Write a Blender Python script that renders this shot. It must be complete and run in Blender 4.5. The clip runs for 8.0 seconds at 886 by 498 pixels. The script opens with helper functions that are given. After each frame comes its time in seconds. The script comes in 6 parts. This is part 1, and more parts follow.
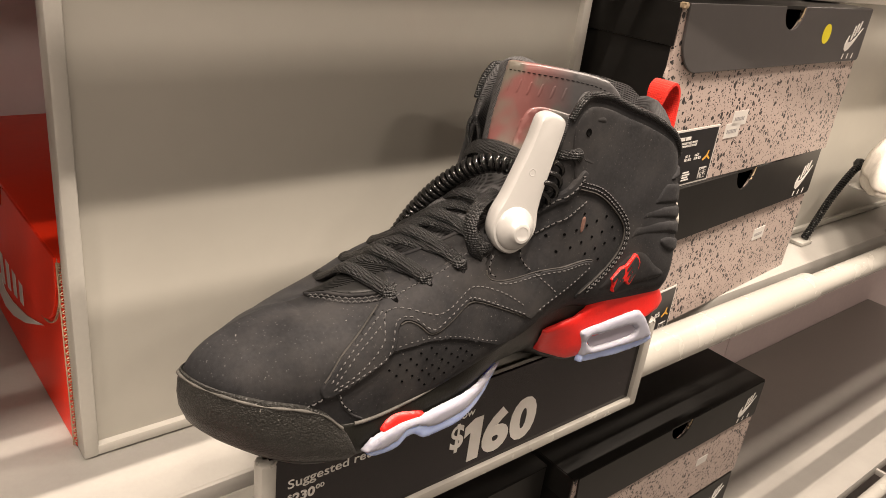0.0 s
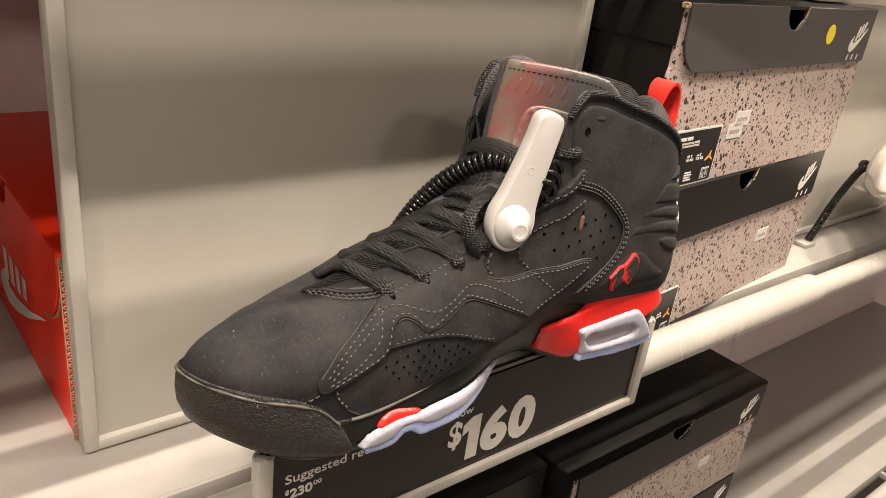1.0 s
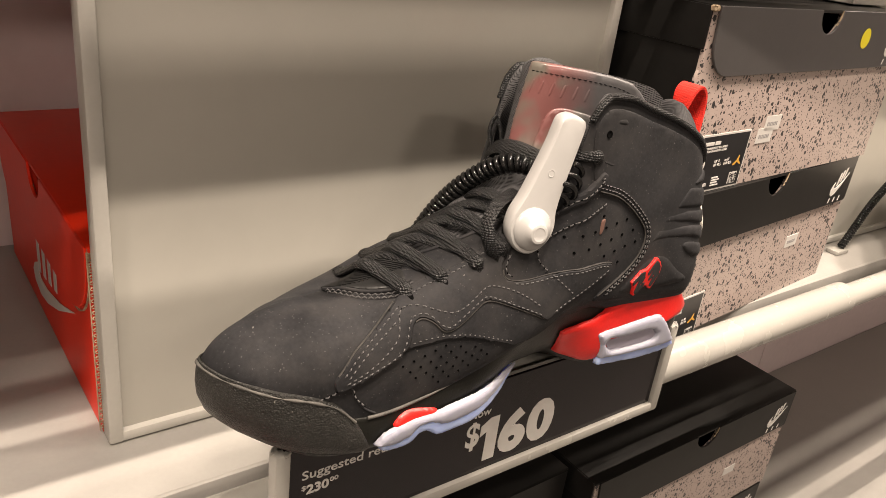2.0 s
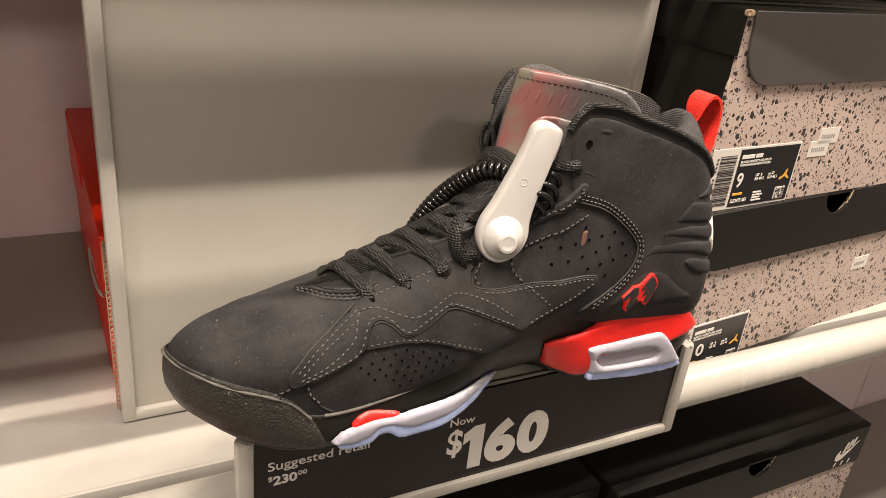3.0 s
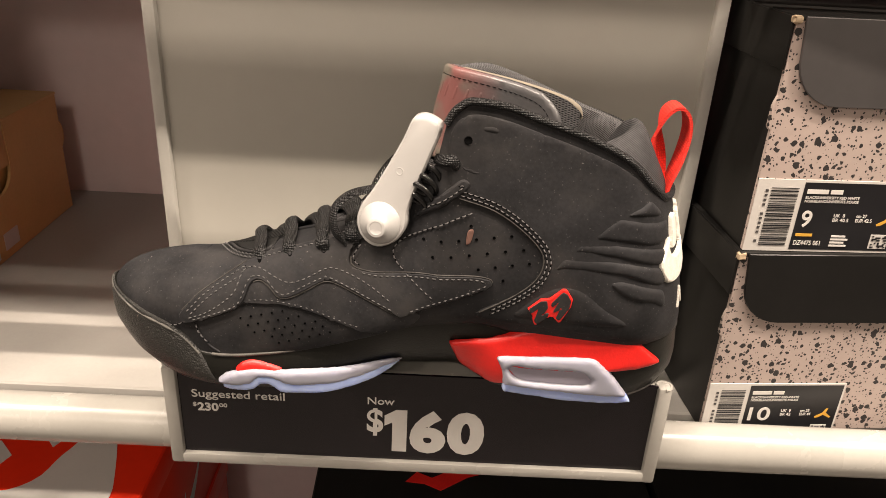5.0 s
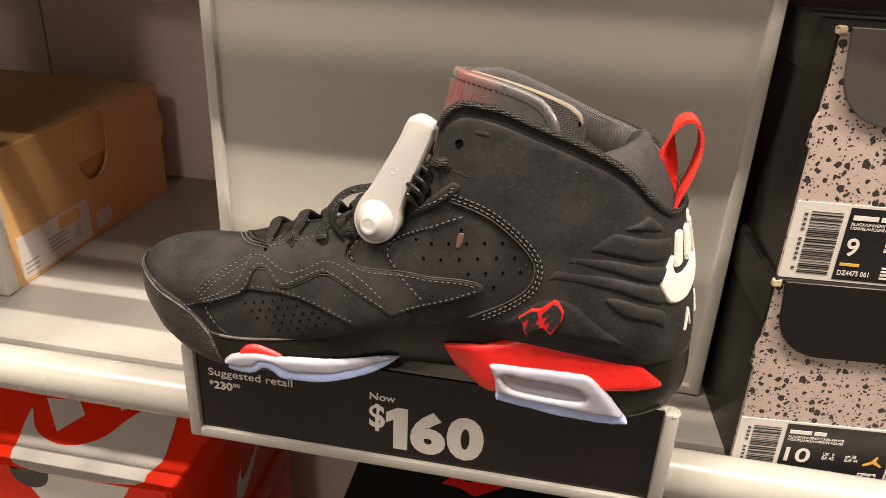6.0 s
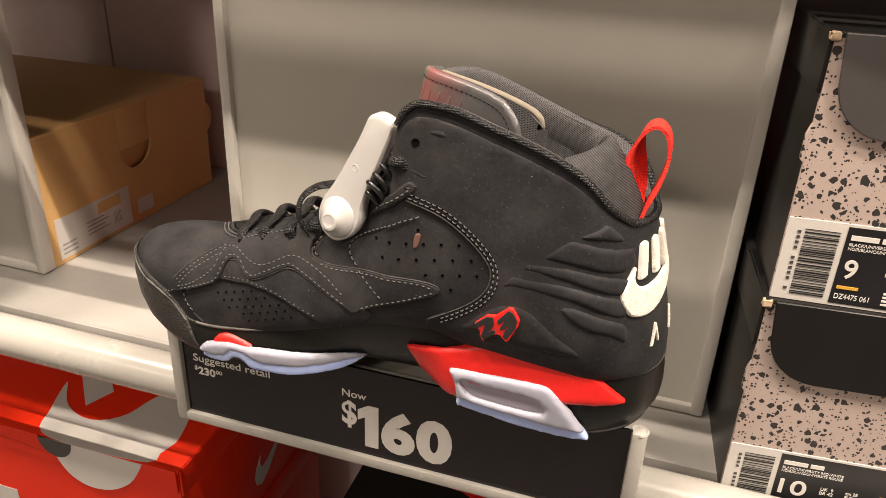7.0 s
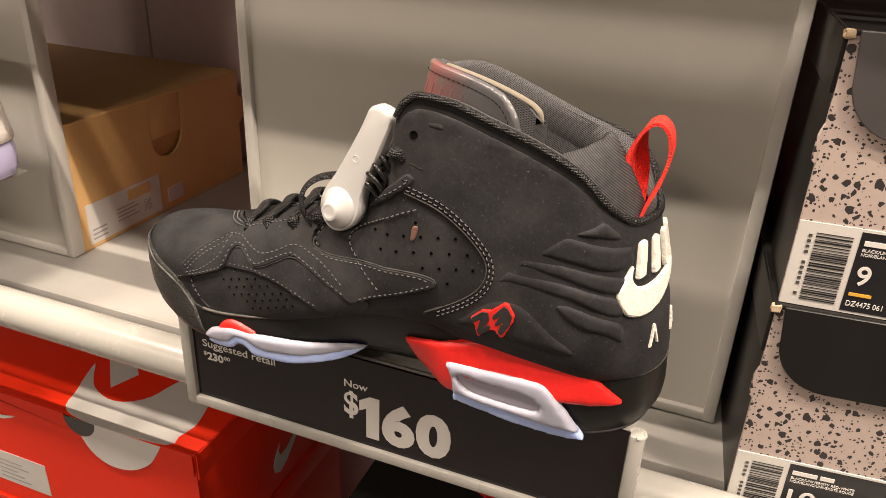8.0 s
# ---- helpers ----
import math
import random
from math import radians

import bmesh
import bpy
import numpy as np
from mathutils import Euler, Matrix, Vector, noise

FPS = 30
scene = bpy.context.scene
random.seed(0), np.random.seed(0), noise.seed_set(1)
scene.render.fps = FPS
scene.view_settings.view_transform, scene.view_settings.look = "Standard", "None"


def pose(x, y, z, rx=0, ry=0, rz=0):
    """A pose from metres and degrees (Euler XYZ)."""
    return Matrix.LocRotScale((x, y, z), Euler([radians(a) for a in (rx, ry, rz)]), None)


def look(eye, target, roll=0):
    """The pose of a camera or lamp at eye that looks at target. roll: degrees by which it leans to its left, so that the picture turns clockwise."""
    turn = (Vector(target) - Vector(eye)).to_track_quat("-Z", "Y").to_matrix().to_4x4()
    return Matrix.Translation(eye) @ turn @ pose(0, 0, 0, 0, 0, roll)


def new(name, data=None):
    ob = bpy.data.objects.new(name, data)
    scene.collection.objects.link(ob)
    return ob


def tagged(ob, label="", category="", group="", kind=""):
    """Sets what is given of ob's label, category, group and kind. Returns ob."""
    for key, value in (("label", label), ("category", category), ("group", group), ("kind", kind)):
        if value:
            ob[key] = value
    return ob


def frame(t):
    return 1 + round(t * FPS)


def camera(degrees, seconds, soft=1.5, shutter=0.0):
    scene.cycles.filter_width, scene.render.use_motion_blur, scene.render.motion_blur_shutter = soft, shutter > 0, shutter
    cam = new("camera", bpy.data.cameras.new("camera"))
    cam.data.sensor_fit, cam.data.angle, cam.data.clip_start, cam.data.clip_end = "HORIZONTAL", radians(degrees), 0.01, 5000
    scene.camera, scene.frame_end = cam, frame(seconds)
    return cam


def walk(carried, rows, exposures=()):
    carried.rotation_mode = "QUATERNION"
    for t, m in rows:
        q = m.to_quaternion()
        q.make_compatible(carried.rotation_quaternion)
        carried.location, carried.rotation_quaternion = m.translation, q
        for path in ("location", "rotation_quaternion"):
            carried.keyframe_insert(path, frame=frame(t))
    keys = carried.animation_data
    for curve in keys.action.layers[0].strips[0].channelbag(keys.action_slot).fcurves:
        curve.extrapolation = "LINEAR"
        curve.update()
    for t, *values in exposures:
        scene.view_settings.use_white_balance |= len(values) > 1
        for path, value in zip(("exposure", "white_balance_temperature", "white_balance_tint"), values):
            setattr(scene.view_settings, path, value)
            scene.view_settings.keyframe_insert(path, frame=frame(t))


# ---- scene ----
cam = camera(60.7, 8.0, soft=0.6)
METRES, EYE, TILT, LEAN, TURN = 0.46, 1.35, 0.0, 0.0, -41.5
ROWS = [
    (0.0, 0.0, 0.0, 0.0, 2.93, -23.83, -6.64),
    (0.5, 0.0046, -0.0003, -0.0013, 3.17, -23.86, -6.7),
    (1.0, 0.0087, -0.0028, -0.0002, 3.51, -23.89, -6.77),
    (1.5, 0.0095, -0.0046, -0.0004, 4.23, -23.93, -6.83),
    (2.0, 0.0194, -0.0048, 0.0025, 5.96, -24.12, -6.77),
    (3.5, 0.283, 0.0551, 0.0317, 21.26, -25.28, -4.85),
    (4.0, 0.411, 0.1019, 0.0361, 28.35, -25.42, -4.03),
    (5.5, 0.6769, 0.2703, 0.0375, 47.84, -25.46, -2.5),
    (6.0, 0.7127, 0.3251, 0.0404, 52.54, -25.47, -2.37),
    (6.5, 0.751, 0.3872, 0.0397, 56.53, -25.51, -2.25),
    (7.0, 0.7829, 0.4425, 0.0407, 59.64, -25.59, -2.19),
    (7.5, 0.7992, 0.4697, 0.038, 61.98, -25.74, -2.16),
    (8.0, 0.8071, 0.486, 0.0372, 63.39, -25.87, -2.28),
]
walk(cam, [(t, pose(0, 0, EYE, TILT, LEAN, TURN) @ pose(METRES * x, METRES * y, METRES * z, 90 + pitch, roll, yaw)) for t, x, y, z, yaw, pitch, roll in ROWS])


# ---- world, lights, exposure ----
scene.view_settings.exposure = 0.08
world = bpy.data.worlds.new("store_air")
world.use_nodes = True
world.node_tree.nodes["Background"].inputs[0].default_value = (1.0, 0.86, 0.70, 1)
world.node_tree.nodes["Background"].inputs[1].default_value = 0.015
scene.world = world

WARM = (1.0, 0.835, 0.69)


def area_lamp(name, eye, target, sx, sy, watts, color=WARM):
    data = bpy.data.lights.new(name, "AREA")
    data.shape, data.size, data.size_y, data.energy, data.color = "RECTANGLE", sx, sy, watts, color
    ob = new(name, data)
    ob.matrix_world = look(eye, target)
    return ob


CEIL = 2.9
# rows of recessed lamps: y of the row, x places and watts, size along y
LAMP_ROWS = [(-0.014, ((-0.9, 18.0), (0.05, 25.0), (1.0, 22.0), (2.0, 38.0)), 0.014), (-0.255, ((-1.1, 19.0), (-0.15, 22.0), (0.80, 10.0), (1.75, 34.0)), 0.11), (-2.25, ((-2.0, 15.0), (-0.9, 15.0), (0.2, 15.0)), 0.25)]
for ly, lamps, size in LAMP_ROWS:
    for lx, watts in lamps:
        area_lamp("ceiling_lamp", (lx, ly, CEIL - 0.035), (lx, ly, 0), 0.34, size, watts)


# ---- helpers for meshes ----
BASE = {}


def thing(name, base, label, category, group="", kind=""):
    ob = new(name)
    ob.location = base
    ob.empty_display_size = 0.05
    BASE[ob] = Vector(base)
    return tagged(ob, label, category, group, kind)


def part(name, bm, material, parent=None, label="", smooth=0.6):
    """Links a bmesh, in world coordinates, as one mesh under a thing or a part."""
    me = bpy.data.meshes.new(name)
    base = BASE[parent] if parent else Vector()
    bmesh.ops.translate(bm, vec=-base, verts=bm.verts)
    bm.normal_update()
    bm.to_mesh(me)
    bm.free()
    me.materials.append(material)
    ob = new(name, me)
    if parent:
        ob.parent = parent
        BASE[ob] = base
    if label:
        ob["label"] = label
    if smooth:
        me.polygons.foreach_set("use_smooth", [True] * len(me.polygons))
        me.set_sharp_from_angle(angle=smooth)
    return ob


def solo(name, bm, material, label, category, group="", kind="", smooth=0.6):
    return tagged(part(name, bm, material, None, "", smooth), label, category, group, kind)


def join(*parts):
    out = bmesh.new()
    for bm in parts:
        me = bpy.data.meshes.new("tmp")
        bm.to_mesh(me)
        bm.free()
        out.from_mesh(me)
        bpy.data.meshes.remove(me)
    return out


def block(x0, x1, y0, y1, z0, z1, bevel=0.0, segments=2):
    bm = bmesh.new()
    bmesh.ops.create_cube(bm, size=1)
    for v in bm.verts:
        v.co = Vector((x0 + (v.co.x + 0.5) * (x1 - x0), y0 + (v.co.y + 0.5) * (y1 - y0), z0 + (v.co.z + 0.5) * (z1 - z0)))
    if bevel:
        bmesh.ops.bevel(bm, geom=bm.edges[:], offset=bevel, segments=segments, affect="EDGES", profile=0.5)
    return bm


def curve_through(points, count, closed=False):
    """Catmull-Rom through points (2D or 3D), count samples spread evenly by length."""
    p = [np.array(q, float) for q in points]
    n = len(p)
    raw = []
    last = n if closed else n - 1
    for i in range(last):
        if closed:
            a, b, c, d = p[i - 1], p[i], p[(i + 1) % n], p[(i + 2) % n]
        else:
            b, c = p[i], p[i + 1]
            a = p[i - 1] if i else 2 * b - c
            d = p[i + 2] if i + 2 < n else 2 * c - b
        for k in range(12):
            t = k / 12
            raw.append(0.5 * (2 * b + (c - a) * t + (2 * a - 5 * b + 4 * c - d) * t * t + (3 * b - a - 3 * c + d) * t ** 3))
    raw.append(p[0] if closed else p[-1])
    raw = np.array(raw)
    s = np.concatenate([[0], np.cumsum(np.linalg.norm(np.diff(raw, axis=0), axis=1))])
    want = np.linspace(0, s[-1], count + 1)[:-1] if closed else np.linspace(0, s[-1], count)
    return np.stack([np.interp(want, s, raw[:, k]) for k in range(raw.shape[1])], axis=1)


def smooth_knots(xs, ys):
    """A smooth function through knots (monotone cubic)."""
    xs, ys = np.array(xs, float), np.array(ys, float)
    d = np.diff(ys) / np.diff(xs)
    m = np.concatenate([[d[0]], [0 if a * b <= 0 else 2 * a * b / (a + b) for a, b in zip(d[:-1], d[1:])], [d[-1]]])

    def f(x):
        x = min(max(x, xs[0]), xs[-1])
        i = min(max(int(np.searchsorted(xs, x)) - 1, 0), len(xs) - 2)
        h = xs[i + 1] - xs[i]
        t = (x - xs[i]) / h
        return float(ys[i] * (1 + 2 * t) * (1 - t) ** 2 + h * m[i] * t * (1 - t) ** 2 + ys[i + 1] * t * t * (3 - 2 * t) + h * m[i + 1] * t * t * (t - 1))
    return f


def step(a, b, x):
    t = min(max((x - a) / (b - a), 0), 1)
    return t * t * (3 - 2 * t)


def sheet(rows, closed_u=False, closed_v=False):
    """A grid mesh from rows of points."""
    bm = bmesh.new()
    vs = [[bm.verts.new(p) for p in row] for row in rows]
    n, m = len(vs), len(vs[0])
    for i in range(n if closed_u else n - 1):
        for j in range(m if closed_v else m - 1):
            q = [vs[i][j], vs[i][(j + 1) % m], vs[(i + 1) % n][(j + 1) % m], vs[(i + 1) % n][j]]
            bm.faces.new(q)
    return bm


def tube(points, radius, sides=8, closed=False, flat=1.0, up=(0, 0, 1)):
    """A tube along points; flat squeezes it across its up direction; radius may be a function of 0..1."""
    pts = [Vector(p) for p in points]
    n = len(pts)
    rows = []
    side = None
    for i, p in enumerate(pts):
        a = pts[i - 1] if (i or closed) else p
        b = pts[(i + 1) % n] if (i + 1 < n or closed) else p
        t = (b - a).normalized()
        if side is None:
            u = Vector(up)
            side = t.cross(u)
            if side.length < 1e-4:
                side = t.cross(Vector((1, 0, 0)))
            side.normalize()
        else:
            side = (side - t * side.dot(t)).normalized()
        nrm = side.cross(t).normalized()
        r = radius(i / max(n - 1, 1)) if callable(radius) else radius
        rows.append([p + side * (r * math.cos(2 * math.pi * k / sides)) + nrm * (r * flat * math.sin(2 * math.pi * k / sides)) for k in range(sides)])
    bm = sheet(rows, closed, True)
    if not closed:
        for row, flip in ((0, False), (-1, True)):
            vs = bm.verts[:sides] if row == 0 else bm.verts[-sides:]
            bm.faces.new(vs[::-1] if flip else vs)
    bmesh.ops.recalc_face_normals(bm, faces=bm.faces[:])
    return bm


def prism(outline, depth, place, bevel=0.0):
    """An extruded outline: 2D points (a, b) and a depth, set in space by the matrix place (a, b, depth axis)."""
    bm = bmesh.new()
    f = bm.faces.new([bm.verts.new((a, b, 0)) for a, b in outline])
    r = bmesh.ops.extrude_face_region(bm, geom=[f])
    bmesh.ops.translate(bm, vec=(0, 0, depth), verts=[v for v in r["geom"] if isinstance(v, bmesh.types.BMVert)])
    bmesh.ops.recalc_face_normals(bm, faces=bm.faces[:])
    if bevel:
        bmesh.ops.bevel(bm, geom=[e for e in bm.edges], offset=bevel, segments=1, affect="EDGES")
    bmesh.ops.transform(bm, matrix=place, verts=bm.verts)
    return bm


def front_place(x, y, z, turn=0.0):
    """Stands a flat outline upright, facing -y, at x, y, z; the extrusion goes to -y."""
    return Matrix.Translation((x, y, z)) @ Matrix.Rotation(turn, 4, "Z") @ Matrix(((1, 0, 0, 0), (0, 0, -1, 0), (0, 1, 0, 0), (0, 0, 0, 1)))


def letters(text, size, bold=0.0, spacing=1.0, slant=0.0):
    """A bmesh of flat built-in letters with a little depth, in the plane (a, b)."""
    cu = bpy.data.curves.new("tmp", "FONT")
    cu.body, cu.size, cu.offset, cu.space_character, cu.shear, cu.extrude, cu.resolution_u = text, size, bold, spacing, slant, 0.00015, 4
    ob = new("tmp", cu)
    me = bpy.data.meshes.new_from_object(ob)
    bpy.data.objects.remove(ob)
    bpy.data.curves.remove(cu)
    bm = bmesh.new()
    bm.from_mesh(me)
    bpy.data.meshes.remove(me)
    return bm


def fitted_letters(text, x0, x1, z0, z1, y, bold=0.0):
    """Letters stretched to fill x0..x1, z0..z1 on an upright plane facing -y."""
    bm = letters(text, 1.0, bold)
    xs = [v.co.x for v in bm.verts]
    zs = [v.co.y for v in bm.verts]
    sx, sz = (x1 - x0) / (max(xs) - min(xs)), (z1 - z0) / (max(zs) - min(zs))
    lx, lz = min(xs), min(zs)
    for v in bm.verts:
        v.co = Vector((x0 + (v.co.x - lx) * sx, y + (-0.00015 if v.co.z > 0 else 0.0001), z0 + (v.co.y - lz) * sz))
    return bm


# ---- materials ----
def material(name, color, rough=0.5, metal=0.0, spread=0.12, scale=30.0, bump=0.0, bump_scale=200.0, second=None, coat=0.0, specular=0.5, fine=0.0, sheen=0.0, subsurface=0.0):
    """A surface with variation at two scales, a little roughness change and fine relief, at real size."""
    m = bpy.data.materials.new(name)
    m.use_nodes = True
    nt = m.node_tree
    b = nt.nodes["Principled BSDF"]
    b.inputs["Metallic"].default_value = metal
    b.inputs["Coat Weight"].default_value = coat
    b.inputs["Coat Roughness"].default_value = 0.12
    b.inputs["Specular IOR Level"].default_value = specular
    b.inputs["Sheen Weight"].default_value = sheen
    b.inputs["Sheen Roughness"].default_value = 0.5
    if subsurface:
        b.inputs["Subsurface Weight"].default_value = subsurface
        b.inputs["Subsurface Radius"].default_value = (0.01, 0.01, 0.012)
        b.inputs["Subsurface Scale"].default_value = 0.4
    co = nt.nodes.new("ShaderNodeTexCoord")
    n1 = nt.nodes.new("ShaderNodeTexNoise")
    n1.inputs["Scale"].default_value, n1.inputs["Detail"].default_value = scale, 4
    n2 = nt.nodes.new("ShaderNodeTexNoise")
    n2.inputs["Scale"].default_value, n2.inputs["Detail"].default_value = scale * 12, 3
    for n in (n1, n2):
        nt.links.new(co.outputs["Object"], n.inputs["Vector"])
    mixn = nt.nodes.new("ShaderNodeMix")
    mixn.inputs[0].default_value = 0.35
    nt.links.new(n1.outputs["Fac"], mixn.inputs[2])
    nt.links.new(n2.outputs["Fac"], mixn.inputs[3])
    ramp = nt.nodes.new("ShaderNodeValToRGB")
    lo = second or tuple(c * (1 - spread) for c in color)
    hi = color if second else tuple(min(1, c * (1 + spread)) for c in color)
    ramp.color_ramp.elements[0].position, ramp.color_ramp.elements[1].position = 0.32, 0.68
    ramp.color_ramp.elements[0].color, ramp.color_ramp.elements[1].color = (*lo, 1), (*hi, 1)
    nt.links.new(mixn.outputs[0], ramp.inputs[0])
    nt.links.new(ramp.outputs[0], b.inputs["Base Color"])
    rr = nt.nodes.new("ShaderNodeMapRange")
    rr.inputs[3].default_value, rr.inputs[4].default_value = max(rough - 0.07, 0.02), min(rough + 0.07, 1)
    nt.links.new(n1.outputs["Fac"], rr.inputs[0])
    nt.links.new(rr.outputs[0], b.inputs["Roughness"])
    if bump:
        n3 = nt.nodes.new("ShaderNodeTexNoise")
        n3.inputs["Scale"].default_value, n3.inputs["Detail"].default_value = bump_scale, 3
        nt.links.new(co.outputs["Object"], n3.inputs["Vector"])
        bp = nt.nodes.new("ShaderNodeBump")
        bp.inputs["Strength"].default_value, bp.inputs["Distance"].default_value = bump, 0.0006
        nt.links.new(n3.outputs["Fac"], bp.inputs["Height"])
        nt.links.new(bp.outputs[0], b.inputs["Normal"])
    return m


def spots(m, color, scale, size, share, amount=1.0):
    """Adds hard-edged round specks (dust, flecks) of another colour to a material."""
    nt = m.node_tree
    b = nt.nodes["Principled BSDF"]
    old = b.inputs["Base Color"].links[0].from_socket
    co = next(n for n in nt.nodes if n.bl_idname == "ShaderNodeTexCoord")
    nz = nt.nodes.new("ShaderNodeTexNoise")
    nz.inputs["Scale"].default_value, nz.inputs["Detail"].default_value = scale * 1.1, 2
    nt.links.new(co.outputs["Object"], nz.inputs["Vector"])
    add = nt.nodes.new("ShaderNodeVectorMath")
    add.operation = "MULTIPLY_ADD"
    add.inputs[1].default_value = (0.9 / scale,) * 3
    nt.links.new(nz.outputs["Color"], add.inputs[0])
    nt.links.new(co.outputs["Object"], add.inputs[2])
    vo = nt.nodes.new("ShaderNodeTexVoronoi")
    vo.inputs["Scale"].default_value = scale
    nt.links.new(add.outputs[0], vo.inputs["Vector"])
    sep = nt.nodes.new("ShaderNodeSeparateColor")
    nt.links.new(vo.outputs["Color"], sep.inputs[0])
    lim = nt.nodes.new("ShaderNodeMapRange")  # the size differs from fleck to fleck, most have none
    lim.inputs[1].default_value, lim.inputs[2].default_value, lim.inputs[3].default_value, lim.inputs[4].default_value = 1 - share, 1.0, 0.0, size
    nt.links.new(sep.outputs[0], lim.inputs[0])
    less = nt.nodes.new("ShaderNodeMath")
    less.operation = "LESS_THAN"
    nt.links.new(vo.outputs["Distance"], less.inputs[0])
    nt.links.new(lim.outputs[0], less.inputs[1])
    amt = nt.nodes.new("ShaderNodeMath")
    amt.operation = "MULTIPLY"
    amt.inputs[1].default_value = amount
    nt.links.new(less.outputs[0], amt.inputs[0])
    mx = nt.nodes.new("ShaderNodeMix")
    mx.data_type = "RGBA"
    nt.links.new(amt.outputs[0], mx.inputs[0])
    nt.links.new(old, mx.inputs[6])
    mx.inputs[7].default_value = (*color, 1)
    nt.links.new(mx.outputs[2], b.inputs["Base Color"])
    return m


CREAM = material("cream_paint", (0.395, 0.383, 0.352), 0.26, spread=0.04, bump=0.08, bump_scale=300)
SHELF = material("shelf_paint", (0.33, 0.318, 0.297), 0.42, spread=0.05, bump=0.1, bump_scale=400)
PANEL = material("panel_laminate", (0.47, 0.455, 0.41), 0.34, spread=0.03, scale=6, bump=0.03, bump_scale=500)
FRAME = material("frame_paint", (0.54, 0.525, 0.485), 0.35, spread=0.04)
WALLM = material("wall_paint", (0.76, 0.645, 0.655), 0.6, spread=0.06, scale=5, bump=0.1)
# unseen room shell and floor, kept dark to cut bounced light
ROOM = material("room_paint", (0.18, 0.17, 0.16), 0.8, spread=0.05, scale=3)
FLOORM = material("floor_vinyl", (0.15, 0.143, 0.133), 0.5, spread=0.1, scale=4)
NUBUCK = material("black_nubuck", (0.0225, 0.0225, 0.0243), 0.68, spread=0.4, scale=45, bump=0.16, bump_scale=3200, specular=0.12, sheen=0.015)
RUBBER = material("black_rubber", (0.026, 0.0255, 0.0235), 0.40, spread=0.3, scale=60, bump=1.0, bump_scale=850)
spots(RUBBER, (0.2, 0.19, 0.17), 320, 0.24, 0.03, 0.7)
RIBBED = material("black_ribbed_knit", (0.052, 0.051, 0.053), 0.8, spread=0.3, scale=300, specular=0.2)
CUTEDGE = material("cut_nubuck_edge", (0.050, 0.047, 0.044), 0.8, spread=0.6, scale=150, specular=0.2)
MIDSOLE = material("black_foam", (0.0085, 0.0085, 0.0070), 0.38, spread=0.2, scale=50, bump=0.2, bump_scale=900, specular=0.28)
REDTPU = material("red_polyurethane", (0.72, 0.018, 0.014), 0.36, spread=0.1, scale=40, bump=0.25, bump_scale=900)
REDWEB = material("red_webbing", (0.85, 0.028, 0.014), 0.7, spread=0.15, scale=300, bump=0.8, bump_scale=1400)
MILK = material("milky_rubber", (0.33, 0.336, 0.40), 0.30, spread=0.03, subsurface=0.8)
SLOTM = material("lilac_rubber", (0.33, 0.31, 0.38), 0.35, spread=0.05, subsurface=0.3)
ICE = material("icy_blue_rubber", (0.40, 0.50, 0.84), 0.18, spread=0.05, subsurface=0.8)
MESHM = material("black_mesh", (0.070, 0.069, 0.071), 0.85, spread=0.25, scale=500, bump=1.0, bump_scale=1100, specular=0.25)
LACE = material("black_lace", (0.0060, 0.0060, 0.0066), 0.48, spread=0.25, scale=400, bump=1.0, bump_scale=1300, specular=0.5)
THREAD = material("grey_thread", (0.085, 0.083, 0.084), 0.7, spread=0.2, scale=500)
WORN = material("worn_edge", (0.12, 0.112, 0.10), 0.7, scale=160, second=(0.025, 0.025, 0.023))
TAGM = material("white_abs", (0.43, 0.425, 0.415), 0.24, spread=0.02)
COIL = material("black_vinyl", (0.008, 0.008, 0.008), 0.14, spread=0.2)
RAWEDGE = material("raw_edge", (0.19, 0.165, 0.125), 0.8, spread=0.2)
GUSSETM = material("black_gusset", (0.0065, 0.0065, 0.0065), 0.5, spread=0.3, scale=300)
HOLE = material("dark_hole", (0.0025, 0.0025, 0.0025), 0.95, spread=0.1, specular=0.03)
CARD = material("sign_card", (0.0085, 0.006, 0.0085), 0.14, spread=0.15, scale=20, coat=0.28, specular=0.3)
INK = material("white_ink", (0.66, 0.64, 0.61), 0.45, spread=0.03)
BLACKCARD = material("black_box_card", (0.011, 0.0105, 0.010), 0.33, spread=0.15, scale=15, bump=0.05, specular=0.25)
GREYCARD = material("grey_box_card", (0.062, 0.058, 0.058), 0.38, spread=0.08, scale=15, bump=0.05)
SPECK = material("speckled_box_card", (0.44, 0.36, 0.325), 0.45, spread=0.05, scale=15, bump=0.05)
spots(SPECK, (0.03, 0.027, 0.027), 215, 0.50, 0.85)
spots(SPECK, (0.03, 0.027, 0.027), 520, 0.46, 0.75)
REDCARD = material("red_box_card", (0.80, 0.030, 0.007), 0.4, spread=0.05, scale=12, bump=0.05, specular=0.22)
TANCARD = material("kraft_box_card", (0.62, 0.385, 0.155), 0.55, spread=0.07, scale=20, bump=0.15)
KRAFT = material("corrugated_edge", (0.38, 0.29, 0.19), 0.8, spread=0.3, scale=200)
LABELW = material("label_paper", (0.60, 0.58, 0.55), 0.4, spread=0.03)
FADED = material("faded_print", (0.30, 0.29, 0.29), 0.5, spread=0.1)
LABELK = material("label_black", (0.012, 0.012, 0.014), 0.3, spread=0.1)
GOLD = material("label_gold", (0.65, 0.36, 0.05), 0.4, spread=0.05)
